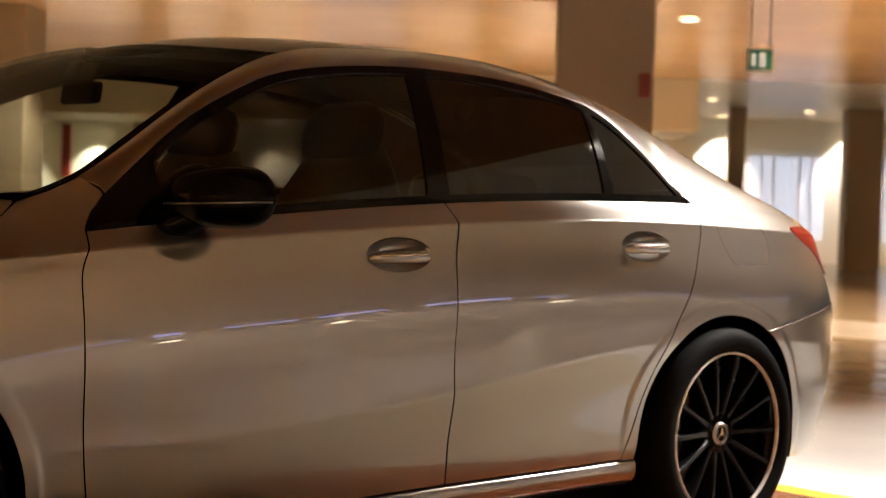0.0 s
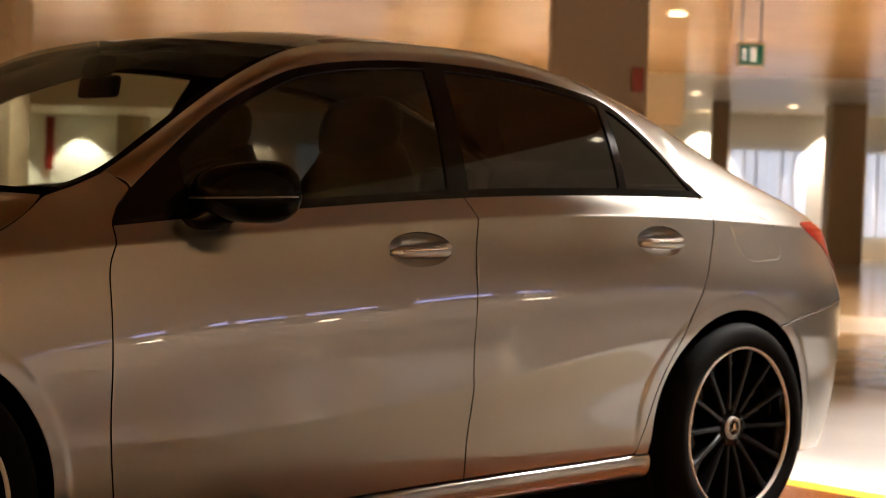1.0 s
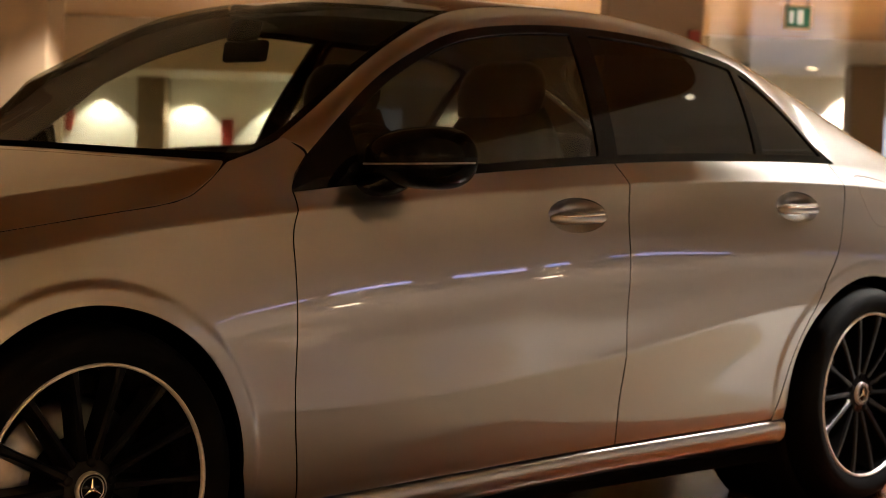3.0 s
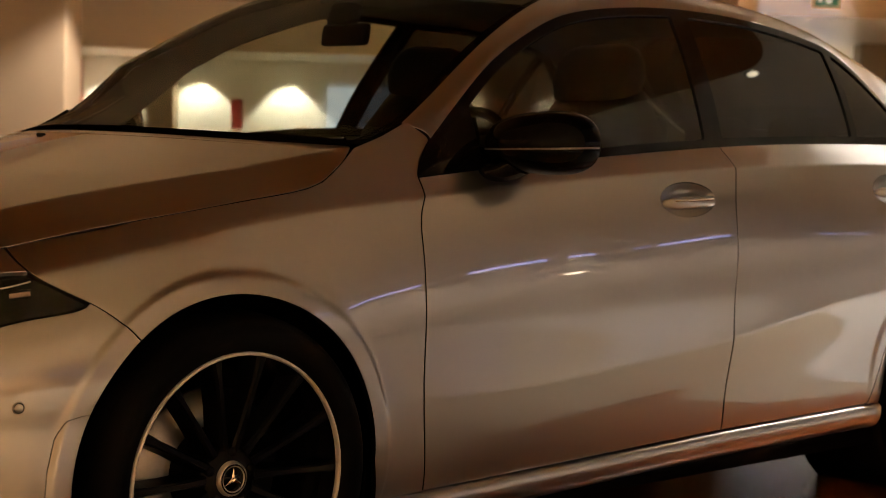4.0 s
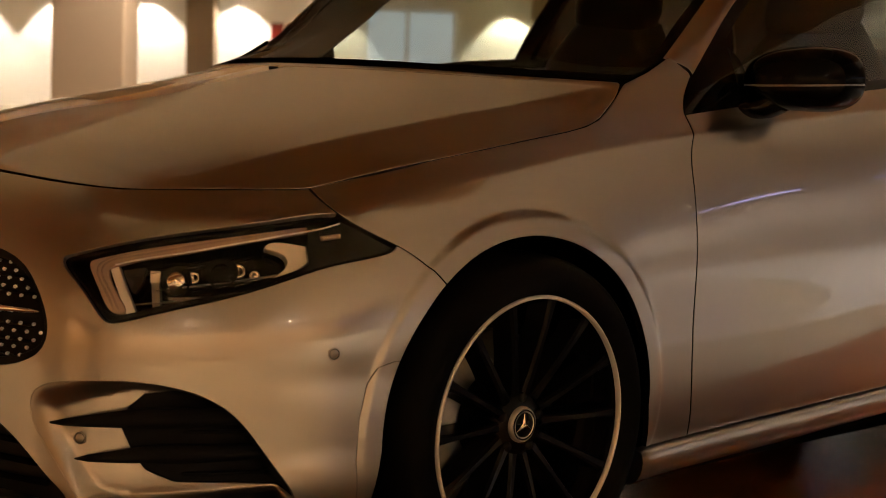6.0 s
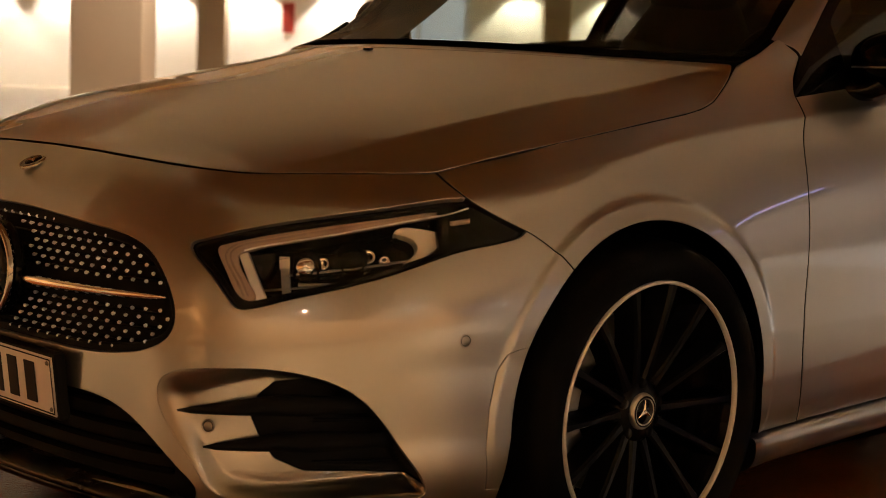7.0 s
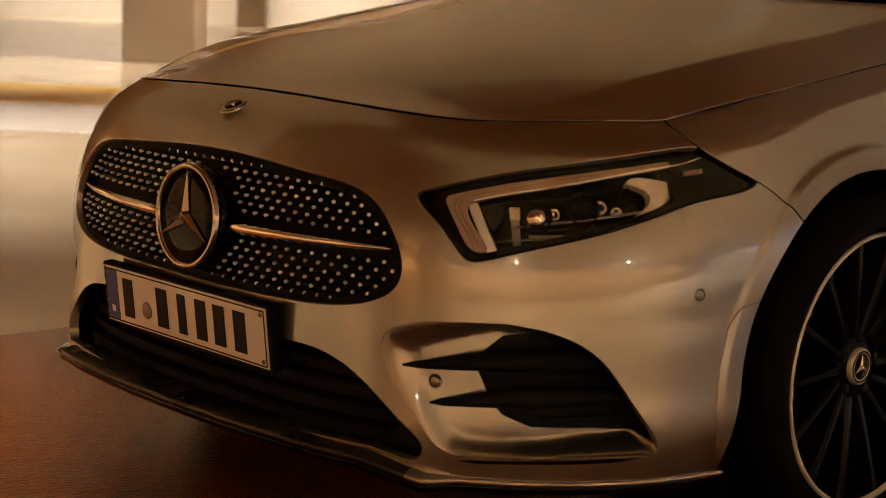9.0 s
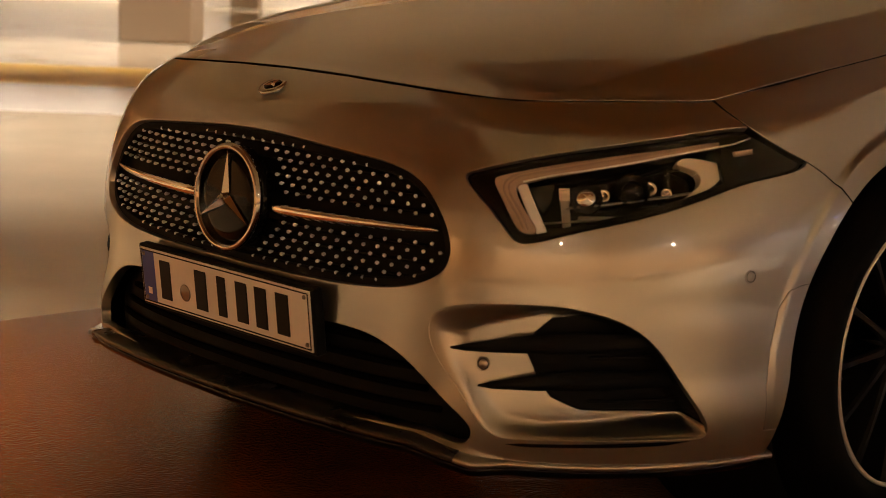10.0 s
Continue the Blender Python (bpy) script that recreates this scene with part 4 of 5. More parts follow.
def column(r, d, w=0.8):
    ob = block("column", r - w / 2, d - w / 2, 0, r + w / 2, d + w / 2, 2.995, STONE, "square beige rendered column", "column", bevel=0.02)
    return ob


for r, d, w in ((0.70, 12.35, 0.68), (-5.37, 17.9, 0.75), (6.68, 31.82, 0.64), (4.40, 32.2, 0.30), (-5.94, 28.35, 0.47), (-0.28, 28.35, 0.45)):
    column(r, d, w)


def downlight(r, d, z=2.995, size=0.11):
    ob = empty("downlight", "round recessed warm ceiling downlight", "ceiling light", spot(r, d, z), "ceiling downlights")
    V, F = lathe([(size, 0.0), (size, -0.012), (size - 0.012, -0.016), (size - 0.016, -0.004)], 32, "z")
    mesh_object("trim_ring", V, F, WALL, ob)
    V, F = lathe([(0.0, -0.005), (size - 0.016, -0.005)], 32, "z")
    mesh_object("lamp_face", V, F, GLOW, ob)
    return ob


WARM = (1.0, 0.72, 0.47)
LIT = (1.0, 0.84, 0.69)
AMBER = (1.0, 0.76, 0.49)
PINK = (1.0, 0.865, 0.74)
# Besides the seen lamps, these include unseen fixtures added above the fill spots.
for r, d in ((1.82, 17.17), (-6.2, 23.6), (2.96, 27.4), (6.5, 14.3), (11.5, 14.3), (6.5, 20.5), (11.5, 20.5), (2.33, 6.1), (9.0, 1.0), (13.0, -3.0), (15.0, 5.0), (-1.0, -9.0), (3.67, 30.2), (5.9, 33.0), (7.4, 30.0), (-3.4, -0.6), (-0.9, -1.6), (-0.9, 0.0), (-5.1, 3.5), (-6.4, 15.4), (-5.4, 8.8), (4.8, -1.6), (2.3, 0.0), (-1.5, 9.6)):
    downlight(r, d, 2.935 if 1.4 < r < 9.5 and 11.5 < d < 25 else 2.995, 0.06 if d == 6.1 else 0.11)
# Glowing discs added behind the camera as glints for the paint, without a lamp.
for r, d in ((-8.2, -7.4), (-1.2, -4.3), (2.6, -11.0), (6.3, -4.3)):
    downlight(r, d, 2.935, 0.09)
for r in (-9.85, -8.35, -6.85, -5.35, -3.85, -0.85, 0.65, 2.1):
    downlight(r, 28.2, 2.2)
    lamp("wall_spot", "SPOT", spot(r, 28.2, 2.16), spot(r, 28.42, 0), 320, LIT, 0.04, 84, 0.3)
for r in (4.55, 7.2, 9.7, 11.8):
    downlight(r, 35.6)
    lamp("wall_spot", "SPOT", spot(r, 35.6, 2.95), spot(r, 35.95, 0), 600, LIT, 0.05, 75, 0.35)
# Mostly unseen fill: spots added so lit floor and ceiling brighten the paint.
for r, d, p, c, w in ((6.0, 15.0, 2600, WARM, 130), (11.5, 20.5, 1700, WARM, 130), (1.0, 21, 1500, WARM, 130), (-4.0, 17, 800, LIT, 120), (2.33, 6.1, 900, (1.0, 0.92, 0.86), 100),
                      (9.5, 1.0, 300, PINK, 115), (14.0, -3.0, 1000, LIT, 120), (13.0, -9.0, 1000, LIT, 120), (-3.4, -0.6, 480, AMBER, 92), (-0.9, -1.6, 380, AMBER, 92), (-0.9, 0.0, 550, AMBER, 80), (-5.1, 3.5, 900, AMBER, 82), (-6.4, 15.4, 500, LIT, 90), (-5.4, 8.8, 1100, LIT, 105), (4.8, -1.6, 2300, LIT, 92), (2.3, 0.0, 1500, LIT, 84), (-1.5, 9.6, 120, LIT, 100), (15.0, 6.0, 260, PINK, 120), (-1.0, -10.0, 800, LIT, 120), (22, -2, 300, PINK, 130), (-9.5, 3, 700, WARM, 120), (-8, -6, 700, WARM, 120)):
    lamp("hall_spot", "SPOT", spot(r, d, 2.9), spot(r, d, 0), p, c, 0.1, w, 0.4)
# Spots added for the unseen walls, so the paint reflects them lit.
for r in (-9, -5, -1, 4, 9, 14, 19):
    lamp("wall_spot", "SPOT", spot(r, -10.6, 2.85), spot(r, -13.9, 1.2), 1000, LIT, 0.3, 155, 1.0)
for d in (-10, -7, -4, -1, 2, 5, 8, 11):
    lamp("wall_spot", "SPOT", spot(23.6, d, 2.85), spot(25.95, d, 0.9), 250, PINK, 0.1, 150, 1.0)
for d in (-7, -1, 5, 11):
    lamp("wall_spot", "SPOT", spot(-10.6, d, 2.85), spot(-11.9, d, 0.4), 500, WARM, 0.1, 140, 1.0)
# Unseen spot added to whiten the rear wing.
lamp("hall_spot", "SPOT", spot(2.33, 6.1, 2.9), spot(1.0, 6.0, 1.0), 800, (1.0, 0.92, 0.86), 0.1, 52, 0.7)
# Two weak unseen spots added to light the car's front corner.
for r, d, to, c in ((-2.5, -6.0, (-1.6, 3.2, 0.5), (1.0, 0.78, 0.54)), (3.2, -5.5, (0.2, 3.8, 0.6), LIT)):
    lamp("hall_spot", "SPOT", spot(r, d, 2.9), spot(*to), 90, c, 0.07, 44, 0.8)
# Unseen fill on the floor behind the camera, for the bumper to reflect.
lamp("hall_spot", "SPOT", spot(3.5, -6.5, 2.9), spot(3.5, -6.5, 0), 2000, LIT, 0.1, 100, 0.6)

exit_sign = empty("exit_sign", "green and white emergency exit sign hanging from the ceiling", "exit sign", spot(2.10, 14.2, 2.28))
exit_sign.rotation_euler = (0, 0, TURN)
mesh_object("sign_box", *box(-0.115, -0.03, -0.10, 0.115, 0.03, 0.10, 0.008), WALL, exit_sign)
mesh_object("sign_face", *box(-0.095, -0.036, -0.08, 0.095, -0.031, 0.08), SIGN, exit_sign)
mesh_object("pictogram", *box(-0.01, -0.040, -0.06, 0.04, -0.0365, 0.06), PALE, exit_sign)
mesh_object("pictogram", *box(-0.075, -0.040, -0.05, -0.04, -0.0365, 0.05), PALE, exit_sign)
for x in (-0.08, 0.08):
    mesh_object("hanger", *box(x - 0.006, -0.006, 0.10, x + 0.006, 0.006, 0.66), BRUSHED, exit_sign)
REDBOX = material("red_enamel", (0.22, 0.02, 0.015), 0.4, grain=0.1, scale=40)


def wall_box(r, d, z, w, h, mat, name, label):
    ob = block(name, r - w / 2, d - 0.06, z - h / 2, r + w / 2, d, z + h / 2, mat, label, name.replace("_", " "), "", 0.01)
    return ob


wall_box(0.97, 12.005, 1.88, 0.08, 0.17, REDBOX, "fire_alarm", "small red fire alarm box on the column")
wall_box(-7.4, 28.595, 1.7, 0.14, 0.9, REDBOX, "fire_cabinet", "red fire hose cabinet on the white wall")
wall_box(-4.72, 28.595, 1.3, 0.2, 0.5, REDBOX, "fire_extinguisher", "red fire extinguisher on the white wall")
for r0, r1 in ((5.2, 5.95), (6.0, 6.75), (7.75, 8.5), (8.55, 9.3)):
    block("window_pane", r0, 35.9, 0.5, r1, 35.96, 2.2, PANE, "tall pale daylit window", "window")
    for k in (0.33, 0.67):
        block("window_bar", r0 + (r1 - r0) * k - 0.02, 35.86, 0.5, r0 + (r1 - r0) * k + 0.02, 35.899, 2.2, BEIGE, "slim window bar", "window bar")
for r0, r1 in ((-3.2, -2.6), (-2.5, -1.8)):
    block("window_pane", r0, 28.5, 0.7, r1, 28.56, 1.8, PANE, "tall pale daylit window", "window")
block("ceiling_beam", -14, 12.2, 2.88, 14, 12.5, 2.936, CREAM, "shallow ceiling beam", "ceiling beam")
for r in (3.3, 5.8):
    V, F = lathe([(0.02, 0.0), (0.02, -0.20), (0.035, -0.22), (0.012, -0.26)], 12, "z")
    ob = mesh_object("sprinkler", V, F, BRUSHED, None, "small ceiling sprinkler head", smooth=True)
    ob.location = spot(r, 13.0, 2.94)
    tagged(ob, "", "sprinkler")


# ---- front details ----
def skin(s, z, depth=0.0, y_sign=-1):
    """A point below the skin of the nose."""
    e = 0.004
    s, z = np.asarray(s, float), np.asarray(z, float)
    p = shell(np.abs(s), z)
    n = np.cross(shell(np.abs(s) + e, z) - p, shell(np.abs(s), z + e) - p)
    n /= np.linalg.norm(n, axis=-1, keepdims=True)
    p = p - n * np.asarray(depth)[..., None]
    return np.stack([p[..., 0], np.where(s < 0, -p[..., 1], p[..., 1]), p[..., 2]], -1)


def skin_sheet(poly, depth, grow=0.0, step=0.007, s0=0.0, s1=1.2, z0=0.2, z1=0.8):
    sh = grid(lambda S, Z: skin(S, Z, depth(S, Z) if callable(depth) else np.full(S.shape, depth)), np.arange(s0, s1, step), np.arange(z0, z1, step))
    return clip(sh, lambda V: inside(poly, 3, 4)(V) + grow)


# radiator grille
grille = empty("radiator_grille", "black grille studded with small bright pins", "", (0, 0, 0))
grille.pop("category", None)
grille.parent = car
both("grille_backing", skin_sheet(GRILLE, 0.030, 0.03), BLACK, grille, rim=0)
both("grille_surround", clip(skin_sheet(GRILLE, lambda S, Z: 0.012 + 0 * S, 0.02, 0.006), lambda V: 0.014 - inside(GRILLE, 3, 4)(V)), BLACK, grille, "black grille surround", rim=0.01)

STAR = np.array([-0.899, 0.0, 0.582])
pin_v, pin_f = lathe([(0.0, -0.0033), (0.0019, -0.0030), (0.0031, -0.0016), (0.0035, 0.0006), (0.0027, 0.0032), (0.0011, 0.0072)], 10, "z")
pin_v = np.stack([pin_v[:, 2], pin_v[:, 0], pin_v[:, 1]], -1)
pin_mesh, loose_v, loose_f, made = None, [], [], 0
within_grille = inside(GRILLE, 0, 1)
for j in range(-9, 10):
    for i in range(-18, 19):
        s = (i + (0.5 if j % 2 else 0.0)) * 0.0315
        z = 0.578 + j * 0.0142 - 0.010 * abs(s) * (1 if j > 0 else -1)
        if abs(z - 0.577) < 0.021 or within_grille(np.array([[s, z]]))[0] < 0.011 or math.hypot(s, z - 0.582) < 0.105:
            continue
        p = skin(s, z, 0.014)
        turn = np.array([[1, 0, 0], [0, 1, 0], [0, 0, 1.0]])
        if s > -0.30 and made < 290:
            if pin_mesh is None:
                ob = mesh_object("grille_pin", pin_v, pin_f, PIN, grille)
                pin_mesh = ob.data
            else:
                ob = new("grille_pin", pin_mesh)
                ob.parent = grille
            ob.location = upright(np.array([p]))[0]
            ob.rotation_euler = (0, 0, math.copysign(min(0.9, abs(s) * 1.3), s) * 1.0)
            made += 1
        else:
            loose_f += [tuple(k + len(loose_v) for k in f) for f in pin_f]
            loose_v += (pin_v + p).tolist()
if loose_v:
    tagged(mesh_object("grille_pin_field", np.array(loose_v), loose_f, PIN, grille, "small bright pins"), kind="stuff")

# thin black rungs behind the pins
for j in range(-8, 9, 2):
    z = 0.578 + j * 0.0142
    ss = np.linspace(-0.46, 0.46, 41)
    if abs(j) >= 2:
        ss = np.array([s for s in ss if within_grille(np.array([[s, z]]))[0] > 0.008])
        if len(ss) < 4:
            continue
        mesh_object("grille_rung", *sweep(skin(ss, np.full(ss.shape, z), 0.026), disc(0.0035, 6)), GLOSS_BLACK, grille)

# badge: ring, dark disc, three arms
ring_v, ring_f = lathe([(0.0915 + 0.0068 * math.cos(a), 0.0085 * math.sin(a)) for a in np.linspace(0, 2 * math.pi, 13)], 72)


def on_badge(V, off=0.0):
    """From (across, out, up) on the badge to the car."""
    V = np.asarray(V, float)
    return STAR + np.stack([-V[:, 1] - off - 0.06 * V[:, 2] * -1, V[:, 0] * -1, V[:, 2]], -1)


mesh_object("badge_ring", on_badge(ring_v), ring_f, SMOKED, grille, "bright round ring")
dv, df = lathe([(0.0, 0.0040), (0.06, 0.0030), (0.091, 0.0), (0.091, -0.03)], 64)
mesh_object("badge_disc", on_badge(dv), df, GLOSS_BLACK, grille, "glossy dark disc")
for k in range(3):
    a = math.radians(90 + 120 * k)
    c, s = math.cos(a), math.sin(a)
    flat = [(0.087, 0.0, 0.006), (0.010, 0.011, 0.006), (-0.006, 0.0, 0.006), (0.010, -0.011, 0.006), (0.008, 0.0, 0.0145), (0.085, 0.0, 0.0075)]
    V = [(u * c - v * s, h, u * s + v * c) for u, v, h in flat]
    mesh_object("badge_arm", on_badge(V), [(0, 1, 5), (1, 4, 5), (1, 2, 4), (2, 3, 4), (3, 5, 4), (3, 0, 5)], SMOKED, grille, smooth=False)

for sgn in (-1, 1):
    ss = np.linspace(0.112, 0.487, 28)
    k = (ss - 0.112) / 0.375
    hgt = 0.0088 * np.clip(k * 9 + 0.45, 0, 1) * (1 - k) ** 0.45 + 0.0010
    path = skin(ss * -sgn, 0.574 + 0.003 * k, -0.004 + 0.014 * k ** 2)
    V, F = sweep(path, [(x, y - 0.25 * x * sgn) for x, y in disc(1.2, 16, 0.95)], scale=hgt)
    mesh_object("grille_blade", V, F, CHROME, grille, "satin silver blade beside the badge")

# number plate, characters as plain bars
plate = empty("number_plate", "white number plate with a blue end strip and dark characters", "number plate", (-0.906, 0, 0.398 - 0.59 * LEAN))
tagged(plate, group="")
tilt = Matrix.Rotation(radians(-7.0), 4, "Y")


def on_plate(name, y0, z0, y1, z1, t0, t1, mat, bevel=0.0, label=""):
    V, F = box(-t1, y0, z0, -t0, y1, z1, bevel)
    V = np.array([(tilt @ Vector(v))[:] for v in V])
    return mesh_object(name, V, F, mat, plate, label, smooth=False)


on_plate("plate_holder", -0.268, -0.062, 0.268, 0.060, -0.022, 0.0, BLACK, 0.004)
on_plate("plate_sheet", -0.26, -0.055, 0.26, 0.055, 0.0, 0.003, PLATE, 0.0012)
for nm, a in (("plate_edge", (-0.257, 0.049, 0.257, 0.0515)), ("plate_edge", (-0.257, -0.0515, 0.257, -0.049)), ("plate_edge", (-0.257, -0.049, -0.2545, 0.049)), ("plate_edge", (0.2545, -0.049, 0.257, 0.049))):
    on_plate(nm, *a, 0.003, 0.0042, INK, 0.0004)
on_plate("country_strip", 0.214, -0.049, 0.2535, 0.049, 0.003, 0.0036, BLUE, 0.0002)
on_plate("country_mark", 0.228, -0.035, 0.240, -0.022, 0.0036, 0.0040, PLATE)
for y, w in ((0.178, 0.034), (0.063, 0.036), (-0.002, 0.026), (-0.063, 0.034), (-0.120, 0.034), (-0.182, 0.036)):
    on_plate("character_bar", y - w / 2, -0.038, y + w / 2, 0.038, 0.003, 0.0048, INK, 0.0008)
sv, sf = lathe([(0.0, 0.0046), (0.015, 0.0046), (0.0165, 0.0036), (0.0165, 0.002)], 28)
sv = np.array([(tilt @ Vector((-v[1], v[0] + 0.117, v[2] - 0.014)))[:] for v in sv])
mesh_object("plate_seal", sv, sf, BRUSHED, plate, "small round grey seal")
for y in (-0.246, 0.246):
    for z in (-0.043, 0.043):
        bv, bf = lathe([(0.0, 0.0065), (0.003, 0.006), (0.0045, 0.003)], 12)
        bv = np.array([(tilt @ Vector((-v[1], v[0] + y, v[2] + z)))[:] for v in bv])
        mesh_object("plate_screw", bv, bf, BRUSHED, plate)

# headlights
for m in (False, True):
    lampset = empty("headlight", "", "")
    for k in ("label", "category"):
        lampset.pop(k, None)
    lampset.parent = car
    tagged(lampset, "dark headlight with clear lens and light guide")

    def piece(name, VF, mat, label="", smooth=True):
        V, F = VF
        return mesh_object(name, V, F, mat, lampset, label, smooth, mirror=m)
    panel("bucket", skin_sheet(HEADLIGHT, lambda S, Z: 0.055 + 0 * S, 0.02, s0=0.45), GLOSS_BLACK, lampset, rim=0, mirror=m)
    panel("bezel", clip(skin_sheet(HEADLIGHT, lambda S, Z: 0.010 + 0 * S, 0.004, 0.005, s0=0.45), lambda V: np.maximum(0.011 - inside(HEADLIGHT, 3, 4)(V), V[:, 3] - 0.975)), GLOSS_BLACK, lampset, "black bezel", rim=0.04, mirror=m)
    lens = panel("lens", skin_sheet(HEADLIGHT, 0.0015, -0.003, 0.006, s0=0.5), LENS, lampset, "clear lens cover", rim=0, mirror=m)
    lens.visible_shadow = False
    band = outline([(1.018, 0.7285), (0.955, 0.7285), (0.896, 0.726), (0.773, 0.7105), (0.656, 0.689), (0.600, 0.674), (0.586, 0.667), (0.588, 0.656), (0.602, 0.626), (0.620, 0.590), (0.634, 0.582), (0.647, 0.584), (0.640, 0.604), (0.620, 0.656), (0.640, 0.667), (0.672, 0.676), (0.776, 0.693), (0.896, 0.7125), (0.968, 0.722)], n=300)
    panel("light_guide", skin_sheet(band, lambda S, Z: 0.012 + 0 * S, 0.0, 0.004, s0=0.5), GUIDE, lampset, "clear L-shaped light guide", rim=0.012, mirror=m)
    for k in (0.3, 0.62):
        flute = thread([(0.985 - 0.02 * k, 0.7285 - 0.005 * k), (0.896, 0.726 - 0.0135 * k), (0.773, 0.7105 - 0.018 * k), (0.656, 0.689 - 0.016 * k), (0.604 + 0.022 * k, 0.672 - 0.006 * k), (0.592 + 0.026 * k, 0.656), (0.607 + 0.026 * k, 0.620), (0.622 + 0.024 * k, 0.588)])(np.linspace(0, 1, 50))
        piece("guide_flute", sweep(skin(flute[:, 0], flute[:, 1], 0.0115), disc(0.0016, 6)), LENS, "moulded line in the light guide")
    edge_line = thread([(1.045, 0.7345), (1.0, 0.7245), (0.968, 0.7205), (0.896, 0.7105), (0.776, 0.6905), (0.672, 0.6735), (0.632, 0.664)])(np.linspace(0, 1, 50))
    piece("guide_edge", sweep(skin(edge_line[:, 0], edge_line[:, 1], 0.011), disc(0.0017, 6)), SILVER, "thin bright inner edge")
    cream = np.array([(0.6225, 0.659), (0.6365, 0.662), (0.6655, 0.583), (0.6505, 0.581)])
    panel("guide_leg", skin_sheet(cream, lambda S, Z: 0.017 + 0 * S, 0.0, 0.003, s0=0.55), SILVER, lampset, "bright inner leg of the light guide", rim=0.012, mirror=m)
    dim = np.array([(0.640, 0.660), (0.682, 0.667), (0.676, 0.640), (0.660, 0.618)])
    panel("inner_panel", skin_sheet(dim, lambda S, Z: 0.030 + 0 * S, 0.0, 0.004, s0=0.55), SATIN_BLACK, lampset, "grey panel inside the lamp", rim=0.01, mirror=m)
    arrow = outline([(0.895, 0.700), (0.945, 0.701), (0.985, 0.689), (0.967, 0.669), (0.932, 0.652), (0.900, 0.641), (0.89, 0.67)], n=80)
    hole = outline([(0.86, 0.697), (0.905, 0.694), (0.934, 0.682), (0.936, 0.670), (0.918, 0.653), (0.885, 0.634), (0.84, 0.625), (0.80, 0.66)], n=80)
    panel("side_reflector", clip(skin_sheet(arrow, lambda S, Z: 0.022 + 0.05 * np.clip(0.93 - S, 0, 1), 0.0, 0.004, s0=0.8), lambda V: -inside(hole, 3, 4)(V)), REFLECTOR, lampset, "arrow-shaped chrome reflector", rim=0.02, mirror=m)
    for s, z, r in ((0.815, 0.660, 0.026), (0.735, 0.645, 0.024)):
        c = skin(s, z, 0.040)
        d = skin(s, z, 0.0) - c
        d /= np.linalg.norm(d)
        ax = np.array(Vector(d).to_track_quat("Z", "Y").to_matrix())
        for nm, prof, mt in (("projector_ring", [(r, -0.015), (r + 0.003, 0.008), (r, 0.012), (r - 0.004, 0.006)], GLOSS_BLACK), ("projector_dome", [(0.0, 0.020), (r * 0.5, 0.016), (r * 0.85, 0.007), (r - 0.003, 0.0)], CHROME if s < 0.8 else GLOSS_BLACK)):
            V, F = lathe(prof, 28, "z")
            piece(nm, (c + V @ ax.T, F), mt)
    for s0, s1, z0, z1, mt in ((0.692, 0.706, 0.588, 0.640, BRUSHED), (0.690, 0.708, 0.640, 0.661, REFLECTOR), (0.72, 0.80, 0.611, 0.615, BRUSHED)):
        q = np.array([skin(a, b, dd) for dd in (0.050, 0.030) for a, b in ((s0, z0), (s1, z0), (s1, z1), (s0, z1))])
        piece("reflector_block", (q, [(4, 5, 6, 7), (0, 1, 5, 4), (1, 2, 6, 5), (2, 3, 7, 6), (3, 0, 4, 7)]), mt, smooth=False)
    for s0, z0, s1, z1, mt in ((0.66, 0.652, 0.90, 0.692, GLOSS_BLACK), (0.70, 0.628, 0.92, 0.655, BRUSHED), (0.655, 0.600, 0.86, 0.622, BRUSHED)):
        k = np.linspace(0, 1, 16)
        piece("inner_ledge", sweep(skin(s0 + (s1 - s0) * k, z0 + (z1 - z0) * k, 0.034), [(-0.006, 0.0012), (0.004, 0.0012), (0.004, -0.0012), (-0.006, -0.0012)]), mt, "slim ledge inside the lamp")
    for s, z, r in ((0.765, 0.652, 0.011), (0.845, 0.664, 0.013), (0.875, 0.655, 0.010)):
        c = skin(s, z, 0.036)
        d = skin(s, z, 0.0) - c
        ax = np.array(Vector(d).to_track_quat("Z", "Y").to_matrix())
        V, F = lathe([(r, -0.012), (r, 0.0), (r * 0.75, 0.002), (r * 0.6, -0.004), (0.0, -0.006)], 20, "z")
        piece("lamp_cell", (c + V @ ax.T, F), CHROME, "small bright lamp cell")
    strip_s = np.linspace(1.000, 1.042, 8)
    piece("side_marker", sweep(skin(strip_s, 0.7065 + 0.004 * np.linspace(0, 1, 8), 0.008), [(-0.004, 0.004), (0.002, 0.004), (0.002, -0.004), (-0.004, -0.004)]), GUIDE)

# side intakes
POCKET = outline([(0.645, 0.415), (0.676, 0.440), (0.732, 0.446), (0.788, 0.438), (0.838, 0.409), (0.90, 0.366), (0.96, 0.314), (0.995, 0.262), (0.93, 0.262), (0.82, 0.277), (0.728, 0.285), (0.676, 0.309), (0.655, 0.335), (0.634, 0.380)], smooth=False)


def pocket(S, Z):
    k = np.clip(inside(INTAKE, 0, 1)(np.stack([S.ravel(), Z.ravel()], -1)).reshape(S.shape) / np.interp(S, [0.50, 0.58, 0.66], [0.060, 0.034, 0.016]), 0, 1)
    k = k * k * (3 - 2 * k)
    return 0.0008 + k * (0.012 + 0.06 * np.clip((S - 0.54) / 0.3, 0, 1))


